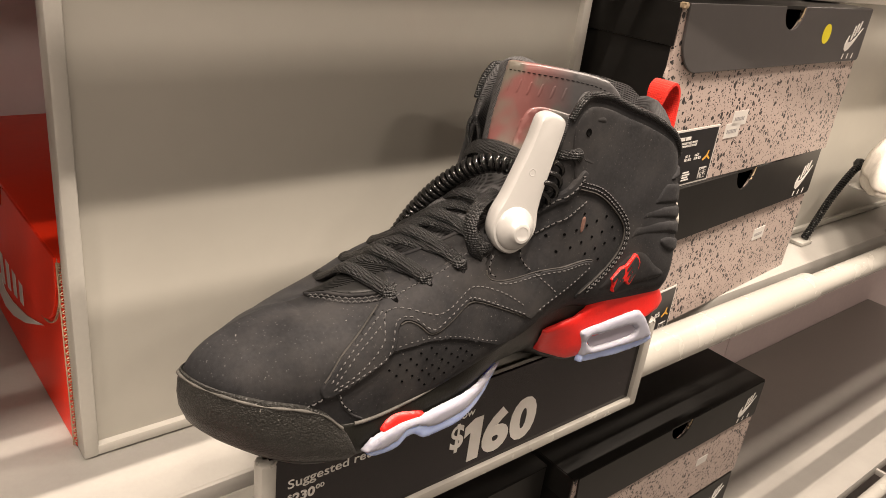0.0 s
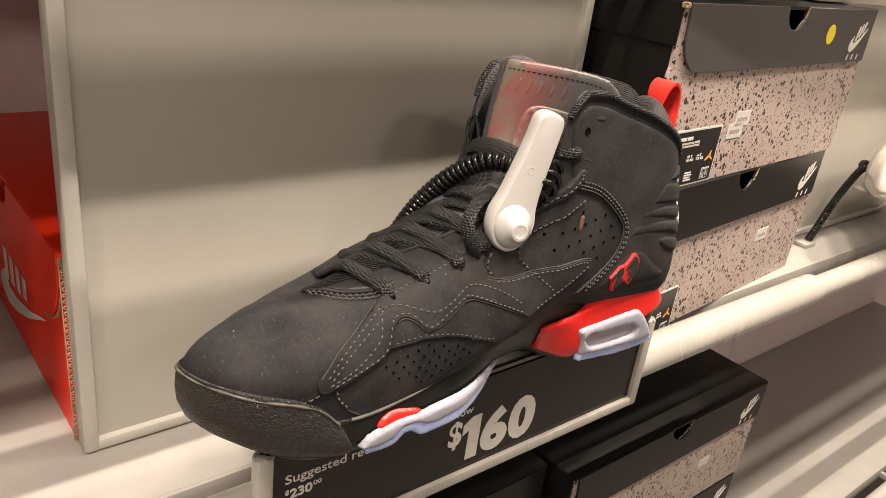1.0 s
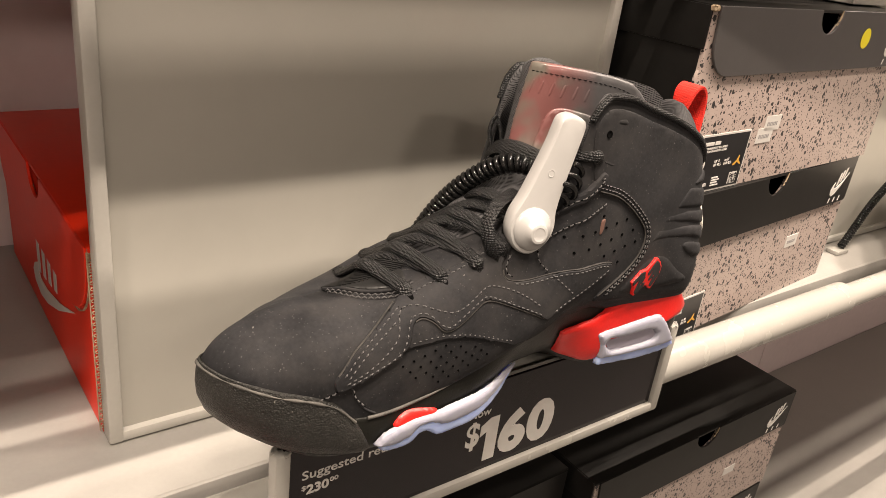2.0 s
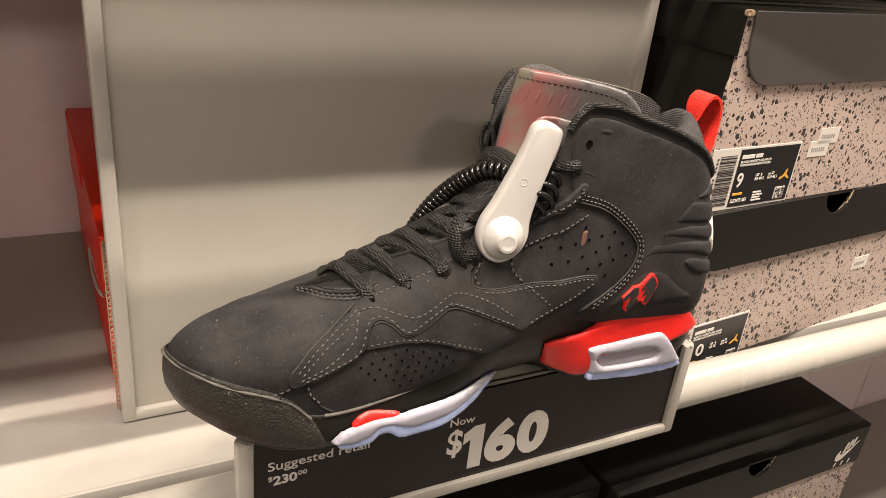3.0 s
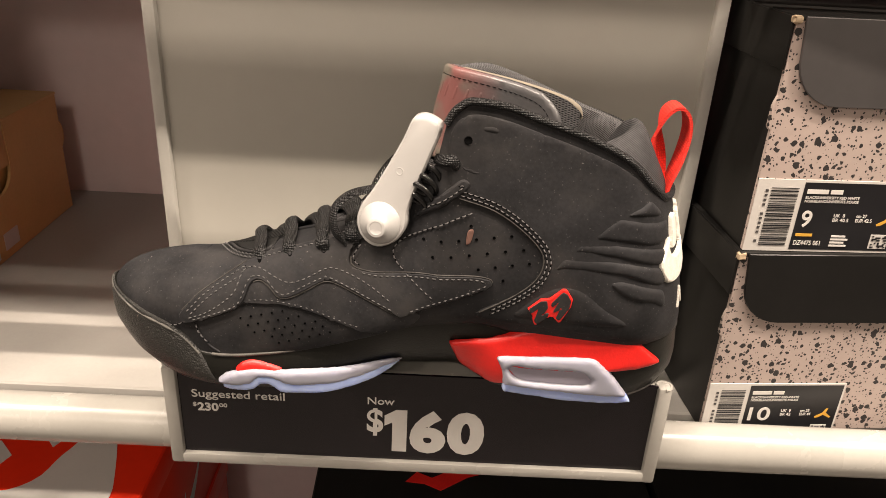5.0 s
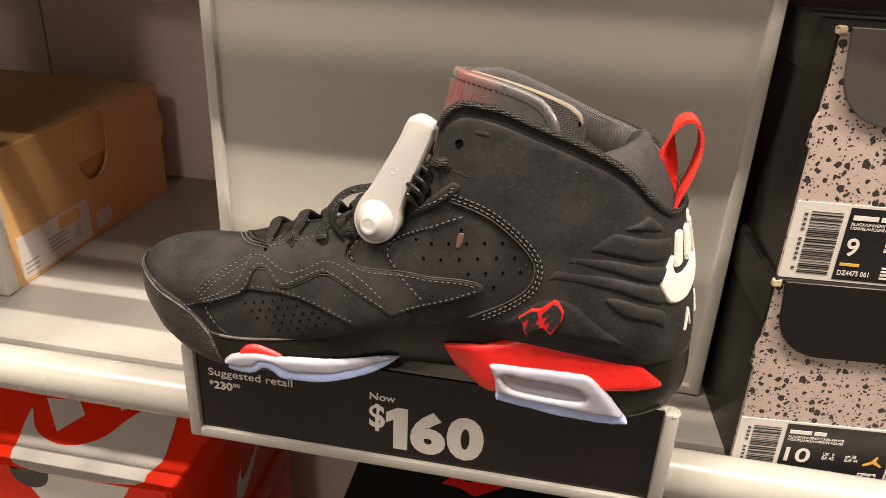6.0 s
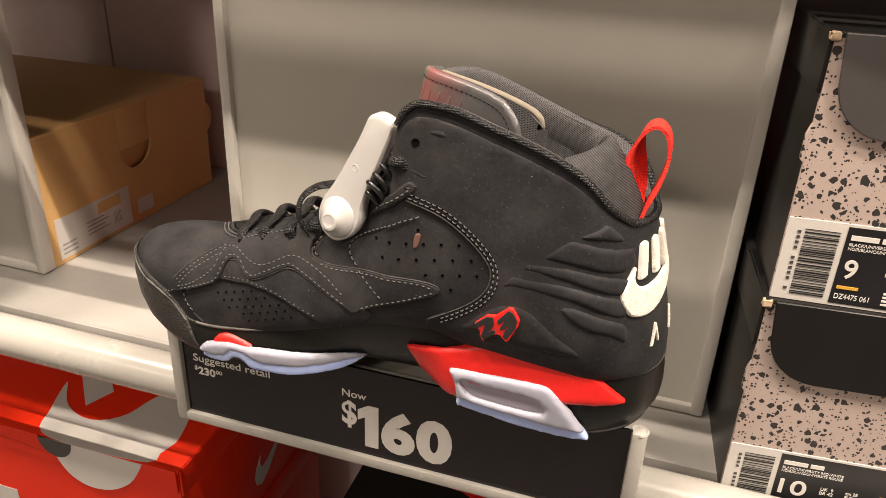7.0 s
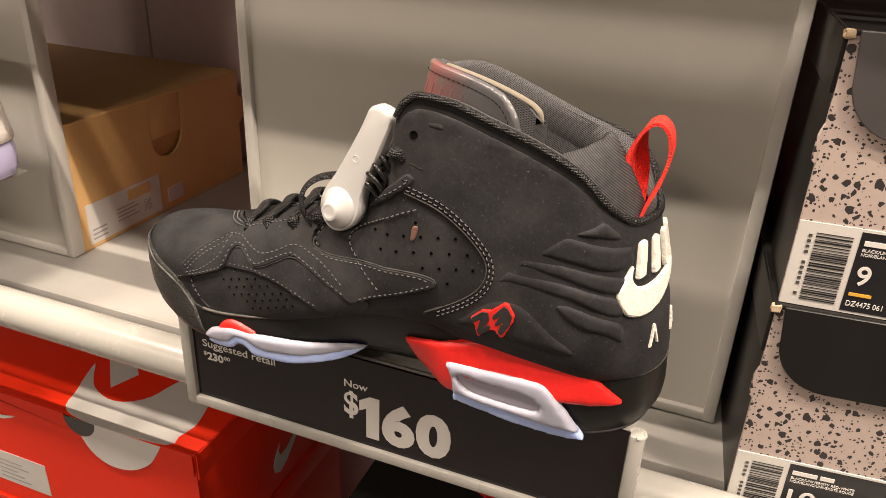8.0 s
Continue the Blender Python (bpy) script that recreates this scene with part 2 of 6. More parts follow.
TONGUEP = material("tongue_plate", (0.085, 0.083, 0.086), 0.36, spread=0.15, coat=0.2, bump=0.15, bump_scale=1500)
SCUFF = material("bare_leather", (0.12, 0.06, 0.045), 0.8, spread=0.2)
EMBROID = material("white_embroidery", (0.72, 0.69, 0.62), 0.65, spread=0.15, scale=300, bump=0.8, bump_scale=900)
KNIT = material("white_knit", (0.72, 0.68, 0.62), 0.8, spread=0.12, scale=120, bump=0.7, bump_scale=700)
LILAC = material("lilac_foam", (0.56, 0.54, 0.80), 0.4, spread=0.05, subsurface=0.2)
WHITECARD = material("white_box_card", (0.75, 0.72, 0.67), 0.45, spread=0.04)
YELLOW = material("yellow_sticker", (0.75, 0.65, 0.02), 0.45, spread=0.03)


def clouds(m, color_a, color_b, scale, x0, x1):
    """Cloudy tints that fade out along x."""
    nt = m.node_tree
    b = nt.nodes["Principled BSDF"]
    old = b.inputs["Base Color"].links[0].from_socket
    co = next(n for n in nt.nodes if n.bl_idname == "ShaderNodeTexCoord")
    nz = nt.nodes.new("ShaderNodeTexNoise")
    nz.inputs["Scale"].default_value, nz.inputs["Detail"].default_value = scale, 2
    nt.links.new(co.outputs["Object"], nz.inputs["Vector"])
    rp = nt.nodes.new("ShaderNodeValToRGB")
    rp.color_ramp.elements[0].position, rp.color_ramp.elements[1].position = 0.42, 0.56
    rp.color_ramp.elements[0].color, rp.color_ramp.elements[1].color = (*color_a, 1), (*color_b, 1)
    nt.links.new(nz.outputs["Fac"], rp.inputs[0])
    sp = nt.nodes.new("ShaderNodeSeparateXYZ")
    nt.links.new(co.outputs["Object"], sp.inputs[0])
    mr = nt.nodes.new("ShaderNodeMapRange")
    mr.inputs[1].default_value, mr.inputs[2].default_value, mr.inputs[3].default_value, mr.inputs[4].default_value = x0, x1, 1.0, 0.0
    nt.links.new(sp.outputs[0], mr.inputs[0])
    mx = nt.nodes.new("ShaderNodeMix")
    mx.data_type = "RGBA"
    nt.links.new(mr.outputs[0], mx.inputs[0])
    nt.links.new(old, mx.inputs[6])
    nt.links.new(rp.outputs[0], mx.inputs[7])
    nt.links.new(mx.outputs[2], b.inputs["Base Color"])


clouds(TONGUEP, (0.20, 0.080, 0.075), (0.15, 0.135, 0.112), 45, 0.024, 0.048)


def mottle(m, color, scale, lo, hi, amount):
    """Large soft blotches of another tint."""
    nt = m.node_tree
    b = nt.nodes["Principled BSDF"]
    old = b.inputs["Base Color"].links[0].from_socket
    co = next(n for n in nt.nodes if n.bl_idname == "ShaderNodeTexCoord")
    nz = nt.nodes.new("ShaderNodeTexNoise")
    nz.inputs["Scale"].default_value, nz.inputs["Detail"].default_value = scale, 6
    nz.inputs["Roughness"].default_value = 0.65
    nt.links.new(co.outputs["Object"], nz.inputs["Vector"])
    mr = nt.nodes.new("ShaderNodeMapRange")
    mr.inputs[1].default_value, mr.inputs[2].default_value, mr.inputs[3].default_value, mr.inputs[4].default_value = lo, hi, 0.0, amount
    nt.links.new(nz.outputs["Fac"], mr.inputs[0])
    mx = nt.nodes.new("ShaderNodeMix")
    mx.data_type = "RGBA"
    nt.links.new(mr.outputs[0], mx.inputs[0])
    nt.links.new(old, mx.inputs[6])
    mx.inputs[7].default_value = (*color, 1)
    nt.links.new(mx.outputs[2], b.inputs["Base Color"])


mottle(NUBUCK, (0.042, 0.039, 0.037), 22, 0.46, 0.66, 0.6)
mottle(NUBUCK, (0.013, 0.013, 0.0145), 34, 0.50, 0.68, 0.6)
spots(NUBUCK, (0.075, 0.072, 0.07), 1150, 0.40, 0.14, 0.7)
spots(NUBUCK, (0.22, 0.21, 0.20), 480, 0.17, 0.07, 0.6)


def ribs(m, direction, period, strength, distance):
    """Parallel ribs across a direction, at real size, with the grooves' shade painted into the colour."""
    nt = m.node_tree
    b = nt.nodes["Principled BSDF"]
    co = next(n for n in nt.nodes if n.bl_idname == "ShaderNodeTexCoord")
    dot = nt.nodes.new("ShaderNodeVectorMath")
    dot.operation = "DOT_PRODUCT"
    dot.inputs[1].default_value = direction
    nt.links.new(co.outputs["Object"], dot.inputs[0])
    mul = nt.nodes.new("ShaderNodeMath")
    mul.operation = "MULTIPLY"
    mul.inputs[1].default_value = 2 * math.pi / period
    nt.links.new(dot.outputs["Value"], mul.inputs[0])
    sn = nt.nodes.new("ShaderNodeMath")
    sn.operation = "SINE"
    nt.links.new(mul.outputs[0], sn.inputs[0])
    bp = nt.nodes.new("ShaderNodeBump")
    bp.inputs["Strength"].default_value, bp.inputs["Distance"].default_value = strength, distance
    nt.links.new(sn.outputs[0], bp.inputs["Height"])
    nt.links.new(bp.outputs[0], b.inputs["Normal"])
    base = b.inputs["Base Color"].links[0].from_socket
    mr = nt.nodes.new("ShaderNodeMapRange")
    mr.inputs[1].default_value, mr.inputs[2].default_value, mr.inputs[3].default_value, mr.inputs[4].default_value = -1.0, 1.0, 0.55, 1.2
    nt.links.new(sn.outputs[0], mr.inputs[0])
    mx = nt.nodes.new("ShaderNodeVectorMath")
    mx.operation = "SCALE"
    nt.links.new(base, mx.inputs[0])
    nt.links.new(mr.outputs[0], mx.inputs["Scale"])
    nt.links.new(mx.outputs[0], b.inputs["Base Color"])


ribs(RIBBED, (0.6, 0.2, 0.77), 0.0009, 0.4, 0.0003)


def woven(m, scale, strength, distance, high=1.7, low=0.2, chaos=0.15):
    """A plaited relief: crossing ridges at real size, with the shade of the gaps put into the colour."""
    nt = m.node_tree
    b = nt.nodes["Principled BSDF"]
    co = next(n for n in nt.nodes if n.bl_idname == "ShaderNodeTexCoord")
    vo = nt.nodes.new("ShaderNodeTexVoronoi")
    vo.inputs["Scale"].default_value = scale
    vo.inputs["Randomness"].default_value = chaos
    nt.links.new(co.outputs["Object"], vo.inputs["Vector"])
    bp = nt.nodes.new("ShaderNodeBump")
    bp.invert = True
    bp.inputs["Strength"].default_value, bp.inputs["Distance"].default_value = strength, distance
    nt.links.new(vo.outputs["Distance"], bp.inputs["Height"])
    old = b.inputs["Normal"].links
    if old:
        nt.links.new(old[0].from_socket, bp.inputs["Normal"])
    nt.links.new(bp.outputs[0], b.inputs["Normal"])
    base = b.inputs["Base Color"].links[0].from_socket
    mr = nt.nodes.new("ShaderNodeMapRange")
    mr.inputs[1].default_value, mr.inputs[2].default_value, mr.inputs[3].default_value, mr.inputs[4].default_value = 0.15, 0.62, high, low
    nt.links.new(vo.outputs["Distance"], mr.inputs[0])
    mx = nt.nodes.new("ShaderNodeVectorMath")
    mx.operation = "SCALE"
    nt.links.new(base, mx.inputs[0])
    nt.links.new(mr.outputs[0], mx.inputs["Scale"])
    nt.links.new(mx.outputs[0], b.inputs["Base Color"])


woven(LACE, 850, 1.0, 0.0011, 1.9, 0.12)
woven(RUBBER, 1050, 0.65, 0.0005, 1.2, 0.7, 1.0)


def lattice(m, period, strength, distance):
    """An even diamond lattice of small holes, at real size; the colour carries their shade."""
    nt = m.node_tree
    b = nt.nodes["Principled BSDF"]
    co = next(n for n in nt.nodes if n.bl_idname == "ShaderNodeTexCoord")
    waves = []
    for direction in ((0.5, 0.5, 0.75), (0.5, 0.5, -0.75)):
        dot = nt.nodes.new("ShaderNodeVectorMath")
        dot.operation = "DOT_PRODUCT"
        dot.inputs[1].default_value = direction
        nt.links.new(co.outputs["Object"], dot.inputs[0])
        mul = nt.nodes.new("ShaderNodeMath")
        mul.operation = "MULTIPLY"
        mul.inputs[1].default_value = 2 * math.pi / period
        nt.links.new(dot.outputs["Value"], mul.inputs[0])
        sn = nt.nodes.new("ShaderNodeMath")
        sn.operation = "SINE"
        nt.links.new(mul.outputs[0], sn.inputs[0])
        waves.append(sn)
    both = nt.nodes.new("ShaderNodeMath")
    both.operation = "MAXIMUM"
    for k in (0, 1):
        nt.links.new(waves[k].outputs[0], both.inputs[k])
    bp = nt.nodes.new("ShaderNodeBump")
    bp.inputs["Strength"].default_value, bp.inputs["Distance"].default_value = strength, distance
    nt.links.new(both.outputs[0], bp.inputs["Height"])
    nt.links.new(bp.outputs[0], b.inputs["Normal"])
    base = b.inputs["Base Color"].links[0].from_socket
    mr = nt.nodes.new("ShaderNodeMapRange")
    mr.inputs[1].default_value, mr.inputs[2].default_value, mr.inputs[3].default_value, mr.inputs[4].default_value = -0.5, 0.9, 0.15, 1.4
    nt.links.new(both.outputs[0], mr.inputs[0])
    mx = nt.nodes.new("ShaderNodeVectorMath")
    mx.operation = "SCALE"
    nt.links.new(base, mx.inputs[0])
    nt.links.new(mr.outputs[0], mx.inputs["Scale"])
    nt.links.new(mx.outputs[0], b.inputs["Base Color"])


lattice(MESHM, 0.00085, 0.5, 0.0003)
woven(REDWEB, 800, 0.6, 0.0006, 1.1, 0.75)


# ---- the large structure ----
SHELF_Z = [0.467, 1.036, 1.466]
X0, X1 = -1.3, 2.3
solo("floor", block(-2.6, 3.6, -2.6, 0.76, -0.05, 0), FLOORM, "worn grey vinyl shop floor", "floor", kind="structure")
solo("ceiling", block(-2.6, 3.6, -2.6, 0.76, CEIL, CEIL + 0.05), ROOM, "grey painted shop ceiling, unseen and kept dark", "ceiling", kind="structure")
solo("wall_back", join(*[block(a, b - 0.003, 0.70, 0.76, 0, CEIL) for a, b in ((-2.6, -0.88), (-0.88, -0.28), (-0.28, 0.32), (0.32, 0.92), (0.92, 1.52), (1.52, 3.6))], block(-2.6, 3.6, 0.705, 0.758, 0, CEIL)), WALLM, "dark plum-brown panelled back wall", "wall", kind="structure")
solo("wall_front", block(-2.6, 3.6, -2.66, -2.6, 0, CEIL), ROOM, "plain grey shop wall, unseen and kept dark", "wall", kind="structure")
solo("wall_west", block(-2.66, -2.6, -2.6, 0.76, 0, CEIL), ROOM, "plain grey shop wall, unseen and kept dark", "wall", kind="structure")
solo("wall_east", block(3.6, 3.66, -2.6, 0.76, 0, CEIL), ROOM, "plain grey shop wall, unseen and kept dark", "wall", kind="structure")


def wall_shelf(z):
    """A deep shelf plate with a folded front lip, and a round front rail carried on brackets, with an open slot between."""
    t = thing("wall_shelf", (0.4, 0.5, z - 0.026), "cream painted metal wall shelf with a round front rail", "shelf", "wall shelves")
    part("shelf_plate", join(block(X0, X1, 0.331, 0.698, z - 0.006, z, 0.0012), block(X0, X1, 0.329, 0.3325, z - 0.026, z + 0.0003, 0.0008)), SHELF, t)
    part("rail", tube([(X0, 0.2945, z + 0.001), (0.775, 0.2945, z + 0.001)], 0.016, 28), CREAM, t, "thick cream painted tube")
    part("rail_end", tube([(0.770, 0.2945, z - 0.001), (X1, 0.2945, z - 0.001)], 0.0125, 24), CREAM, t, "thinner cream painted tube")
    for bx in (-0.62, -0.03, 0.81, 1.5):
        part("rail_bracket", block(bx - 0.004, bx + 0.004, 0.300, 0.331, z - 0.024, z - 0.012, 0.0015), SHELF, t)
    return t


for sz in SHELF_Z:
    wall_shelf(sz)


def display_panel(x0, x1):
    t = thing("display_panel", ((x0 + x1) / 2, 0.395, 1.036), "grey laminate display board in a cream frame on the shelf", "panel", "display boards")
    z0, z1, w = 1.037, 1.43, 0.0085
    part("board", block(x0 + 0.004, x1 - 0.004, 0.3895, 0.3965, z0 + 0.003, z1 - 0.003), PANEL, t)
    part("frame_side", block(x0, x0 + w, 0.3845, 0.399, z0, z1, 0.0016), FRAME, t)
    part("frame_side", block(x1 - w, x1, 0.3845, 0.399, z0, z1, 0.0016), FRAME, t)
    part("frame_bottom", block(x0 + w - 0.0012, x1 - w + 0.0012, 0.3849, 0.3985, z0 + 0.0002, z0 + w * 0.85, 0.0012), FRAME, t)
    part("frame_top", block(x0 + w - 0.0012, x1 - w + 0.0012, 0.3849, 0.3985, z1 - w, z1 - 0.0002, 0.0012), FRAME, t)
    return t


display_panel(0.0845, 0.4565)
display_panel(-0.49, -0.117)
display_panel(0.845, 1.217)

# recessed lamps in the ceiling
GLOW = bpy.data.materials.new("lamp_glow")
GLOW.use_nodes = True
GLOW.node_tree.nodes["Principled BSDF"].inputs["Emission Color"].default_value = (1.0, 0.85, 0.65, 1)
GLOW.node_tree.nodes["Principled BSDF"].inputs["Emission Strength"].default_value = 4.0
for ly, lamps, size in LAMP_ROWS:
    for lx, watts in lamps:
        lamp = thing("ceiling_light", (lx, ly, CEIL), "white recessed ceiling light fitting, lit", "light", "ceiling lights")
        part("frame_side", block(lx - 0.20, lx + 0.20, ly - size / 2 - 0.03, ly - size / 2 - 0.012, CEIL - 0.03, CEIL, 0.002), ROOM, lamp)
        part("frame_side", block(lx - 0.20, lx + 0.20, ly + size / 2 + 0.012, ly + size / 2 + 0.03, CEIL - 0.03, CEIL, 0.002), ROOM, lamp)
        part("diffuser", block(lx - 0.18, lx + 0.18, ly - size / 2 - 0.01, ly + size / 2 + 0.01, CEIL - 0.02, CEIL - 0.004), GLOW, lamp)


# ---- shoe boxes ----
def thing_at(name, m, label, category, group=""):
    ob = new(name)
    ob.matrix_world = m
    ob.empty_display_size = 0.05
    BASE[ob] = Vector()
    return tagged(ob, label, category, group)


SWOOSH = [(1.0, 1.0), (0.62, 0.42), (0.34, 0.1), (0.16, 0.0), (0.03, 0.1), (0.0, 0.3), (0.06, 0.5), (0.18, 0.68), (0.15, 0.5), (0.2, 0.38), (0.36, 0.4), (0.66, 0.62)]


def tick(x0, x1, z0, z1, y, depth=0.0004, facing=None):
    """A plain curved tick, tapering to its end."""
    pts = [(x0 + a * (x1 - x0), z0 + b * (z1 - z0)) for a, b in SWOOSH]
    return prism(pts, depth, facing or front_place(0, y, 0))


def bars(rects, y, depth=0.0003):
    return join(*[block(a, b, y - depth, y, c, d) for a, b, c, d in rects])


def size_label(box, x, z, number, sizes):
    """A paper size label: bar code, black field with the size in figures, small print as bars, gold mark."""
    w, h, y = 0.097, 0.047, -0.0006
    lab = part("size_label", block(x, x + w, y, 0.0002, z, z + h), LABELW, box, "white and black paper size label")
    bx0 = x + 0.029
    part("black_field", block(bx0, x + w - 0.0015, y - 0.0002, y, z + 0.0015, z + h - 0.0015), LABELK, lab)
    random.seed(7)
    rects, zz = [], z + 0.004
    while zz < z + h - 0.005:
        d = random.choice((0.0003, 0.0005, 0.0008))
        rects.append((x + 0.009, x + 0.026, zz, zz + d))
        zz += d + random.choice((0.0006, 0.0009, 0.0013))
    for rect in rects:
        part("code_bar", bars([rect], y), LABELK, lab, smooth=0)
    part("serial_print", bars([(x + 0.0055, x + 0.0072, z + 0.006 + 0.003 * k, z + 0.0075 + 0.003 * k) for k in range(12) if k not in (1, 7)], y), GREYCARD, lab)
    q = y - 0.0003
    part("name_print", bars([(bx0 + 0.0022, bx0 + 0.0155, z + 0.0385, z + 0.0412), (bx0 + 0.017, bx0 + 0.0245, z + 0.0385, z + 0.0412)], q), INK, lab)
    part("colour_print", join(fitted_letters("BLACK/UNIVERSITY RED-WHITE", bx0 + 0.0022, bx0 + 0.036, z + 0.0352, z + 0.0369, q), fitted_letters("NOIR/BLANC/UNIVERSITE ROUGE", bx0 + 0.0022, bx0 + 0.036, z + 0.0328, z + 0.0345, q)), INK, lab)
    part("size_number", fitted_letters(number, bx0 + 0.003, bx0 + (0.0095 if len(number) == 1 else 0.0185), z + 0.0165, z + 0.0275, q, 0.012), INK, lab, "large white size figure")
    part("size_print", join(*[fitted_letters(s, bx0 + a, bx0 + b, z + c, z + c + 0.0022, q) for s, a, b, c in sizes]), INK, lab)
    part("web_print", bars([(bx0 + 0.002, bx0 + 0.0125, z + 0.0105, z + 0.0122)], q), GOLD, lab)
    part("style_print", fitted_letters("DZ4475 061", bx0 + 0.002, bx0 + 0.019, z + 0.0045, z + 0.0075, q), INK, lab)
    part("small_print", bars([(bx0 + 0.025, bx0 + 0.036 - 0.002 * (k % 2), z + 0.004 + 0.0021 * k, z + 0.0051 + 0.0021 * k) for k in range(4)], q), INK, lab)
    part("code_patch", block(bx0 + 0.0505, bx0 + 0.062, q - 0.0001, q + 0.0002, z + 0.003, z + 0.0125), LABELW, lab)
    random.seed(3)
    part("code_print", bars([(bx0 + 0.0515 + 0.0011 * i, bx0 + 0.0526 + 0.0011 * i, z + 0.0037 + 0.0009 * j, z + 0.0046 + 0.0009 * j) for i in range(9) for j in range(9) if random.random() < 0.45], q - 0.0002, 0.0002), LABELK, lab)
    part("gold_mark", prism([(bx0 + 0.0515, z + 0.0195), (bx0 + 0.0565, z + 0.0225), (bx0 + 0.0585, z + 0.0262), (bx0 + 0.0600, z + 0.0262), (bx0 + 0.0592, z + 0.0225), (bx0 + 0.0635, z + 0.0190), (bx0 + 0.0625, z + 0.0182), (bx0 + 0.0575, z + 0.0208), (bx0 + 0.0545, z + 0.0188), (bx0 + 0.0520, z + 0.0182)], 0.0003, front_place(0, q + 0.0003, 0)), GOLD, lab, "gold mark")


def flap_outline(l, z1, drop, r_left, r_right, notch_x, notch_r):
    """A lid's front flap seen from the front: rounded lower corners and a half-round thumb notch in the top edge."""
    pts = [(0.004, z1)]
    pts += [(notch_x + notch_r * math.cos(math.pi * (1 + k / 10)), z1 + notch_r * math.sin(math.pi * (1 + k / 10))) for k in range(11)] if notch_r else []
    pts.append((l - 0.001, z1))
    pts += [(l - 0.001 - r_right + r_right * math.cos(-math.pi / 2 * k / 6), z1 - drop + r_right + r_right * math.sin(-math.pi / 2 * k / 6)) for k in range(7)]
    pts += [(0.006 + r_left + r_left * math.cos(-math.pi / 2 - math.pi / 2 * k / 8) , z1 - drop + r_left + r_left * math.sin(-math.pi / 2 - math.pi / 2 * k / 8)) for k in range(9)]
    return pts


def notched_wall(l, h, notch_x, notch_r, sunk=0.0):
    pts = [(0, 0), (0, h)]
    if sunk:
        pts += [(notch_x - notch_r, h)]
        pts += [(notch_x + notch_r * math.cos(math.pi * (1 + k / 10)), h - sunk + notch_r * math.sin(math.pi * (1 + k / 10))) for k in range(11)]
        return pts + [(notch_x + notch_r, h), (l, h), (l, 0)]
    pts += [(notch_x + notch_r * math.cos(math.pi * (1 + k / 10)), h + notch_r * math.sin(math.pi * (1 + k / 10))) for k in range(11)] if notch_r else []
    return pts + [(l, h), (l, 0)]


def shoe_box(m, l, d, h, label, body, side, lid, flap, group, notch=0.172, drop=0.049, sunk=0.0, corner=0.004):
    """A shoe box: card walls with a thumb notch, a lid with a front flap. Local x along the front, y into the shelf."""
    t = thing_at("shoe_box", m, label, "box", group)
    k = 0.003
    part("front_wall", prism(notched_wall(l, h - k, notch, 0.024 if sunk else 0.0215, sunk), k, front_place(0, k, 0)), body, t)
    part("side_wall", block(0, k, k, d, 0, h - k, 0.0006), side, t)
    part("side_wall", block(l - k, l, k, d, 0, h - k, 0.0006), side, t)
    part("back_wall", block(k, l - k, d - k, d, 0, h - k), side, t)
    part("base", block(k, l - k, k, d - k, 0, k), side, t)
    lidm = part("lid", block(-0.0012, l + 0.0012, -0.0012, d, h - k, h, 0.0008), lid, t, "lid with a front flap")
    part("lid_side", block(-0.0022, -0.0003, 0.0005, d, h - 0.03, h - 0.001, 0.0004), lid, lidm)
    part("lid_side", block(l + 0.0003, l + 0.0022, 0.0005, d, h - 0.03, h - 0.001, 0.0004), lid, lidm)
    if sunk:
        part("tuck_flap", block(notch - 0.0232, notch + 0.0232, 0.0003, 0.0024, h - sunk - 0.004, h - k + 0.0004, 0.0006), flap, lidm)
        return t
    part("flap", prism(flap_outline(l, h - 0.0005, drop, 0.028, corner, notch, 0.019), 0.0022, front_place(0, -0.0004, 0), 0.0004), flap, lidm)
    ring = [(notch + 0.0195 * math.cos(math.pi * (1 + j / 12)), -0.0012, h - 0.0012 + 0.0195 * math.sin(math.pi * (1 + j / 12))) for j in range(3, 13)]
    part("notch_edge", tube(ring, 0.0011, 6), KRAFT, lidm, "bare card edge of the thumb notch")
    return t


def flap_print(t, l, h):
    """A white tick under three slanted bars, with a row of short bars below."""
    lid = lid_of(t)
    part("flap_tick", tick(l - 0.046, l - 0.012, h - 0.040, h - 0.018, -0.0026), INK, lid, "white printed tick")
    for j in range(3):
        part("flap_bar", prism([(l - 0.036 + 0.006 * j, h - 0.030 + 0.0035 * j), (l - 0.0325 + 0.006 * j, h - 0.029 + 0.0035 * j), (l - 0.029 + 0.006 * j, h - 0.016 + 0.002 * j), (l - 0.0325 + 0.006 * j, h - 0.016 + 0.002 * j)], 0.0003, front_place(0, -0.0025, 0)), INK, lid)
        part("flap_bar", prism([(l - 0.044 + 0.0115 * j, h - 0.0470), (l - 0.0418 + 0.0115 * j, h - 0.0470), (l - 0.0405 + 0.0115 * j, h - 0.0420), (l - 0.0425 + 0.0115 * j, h - 0.0420)], 0.0003, front_place(0, -0.0025, 0)), INK, lid)


def lid_of(t):
    return next(o for o in t.children if o.name.startswith("lid"))


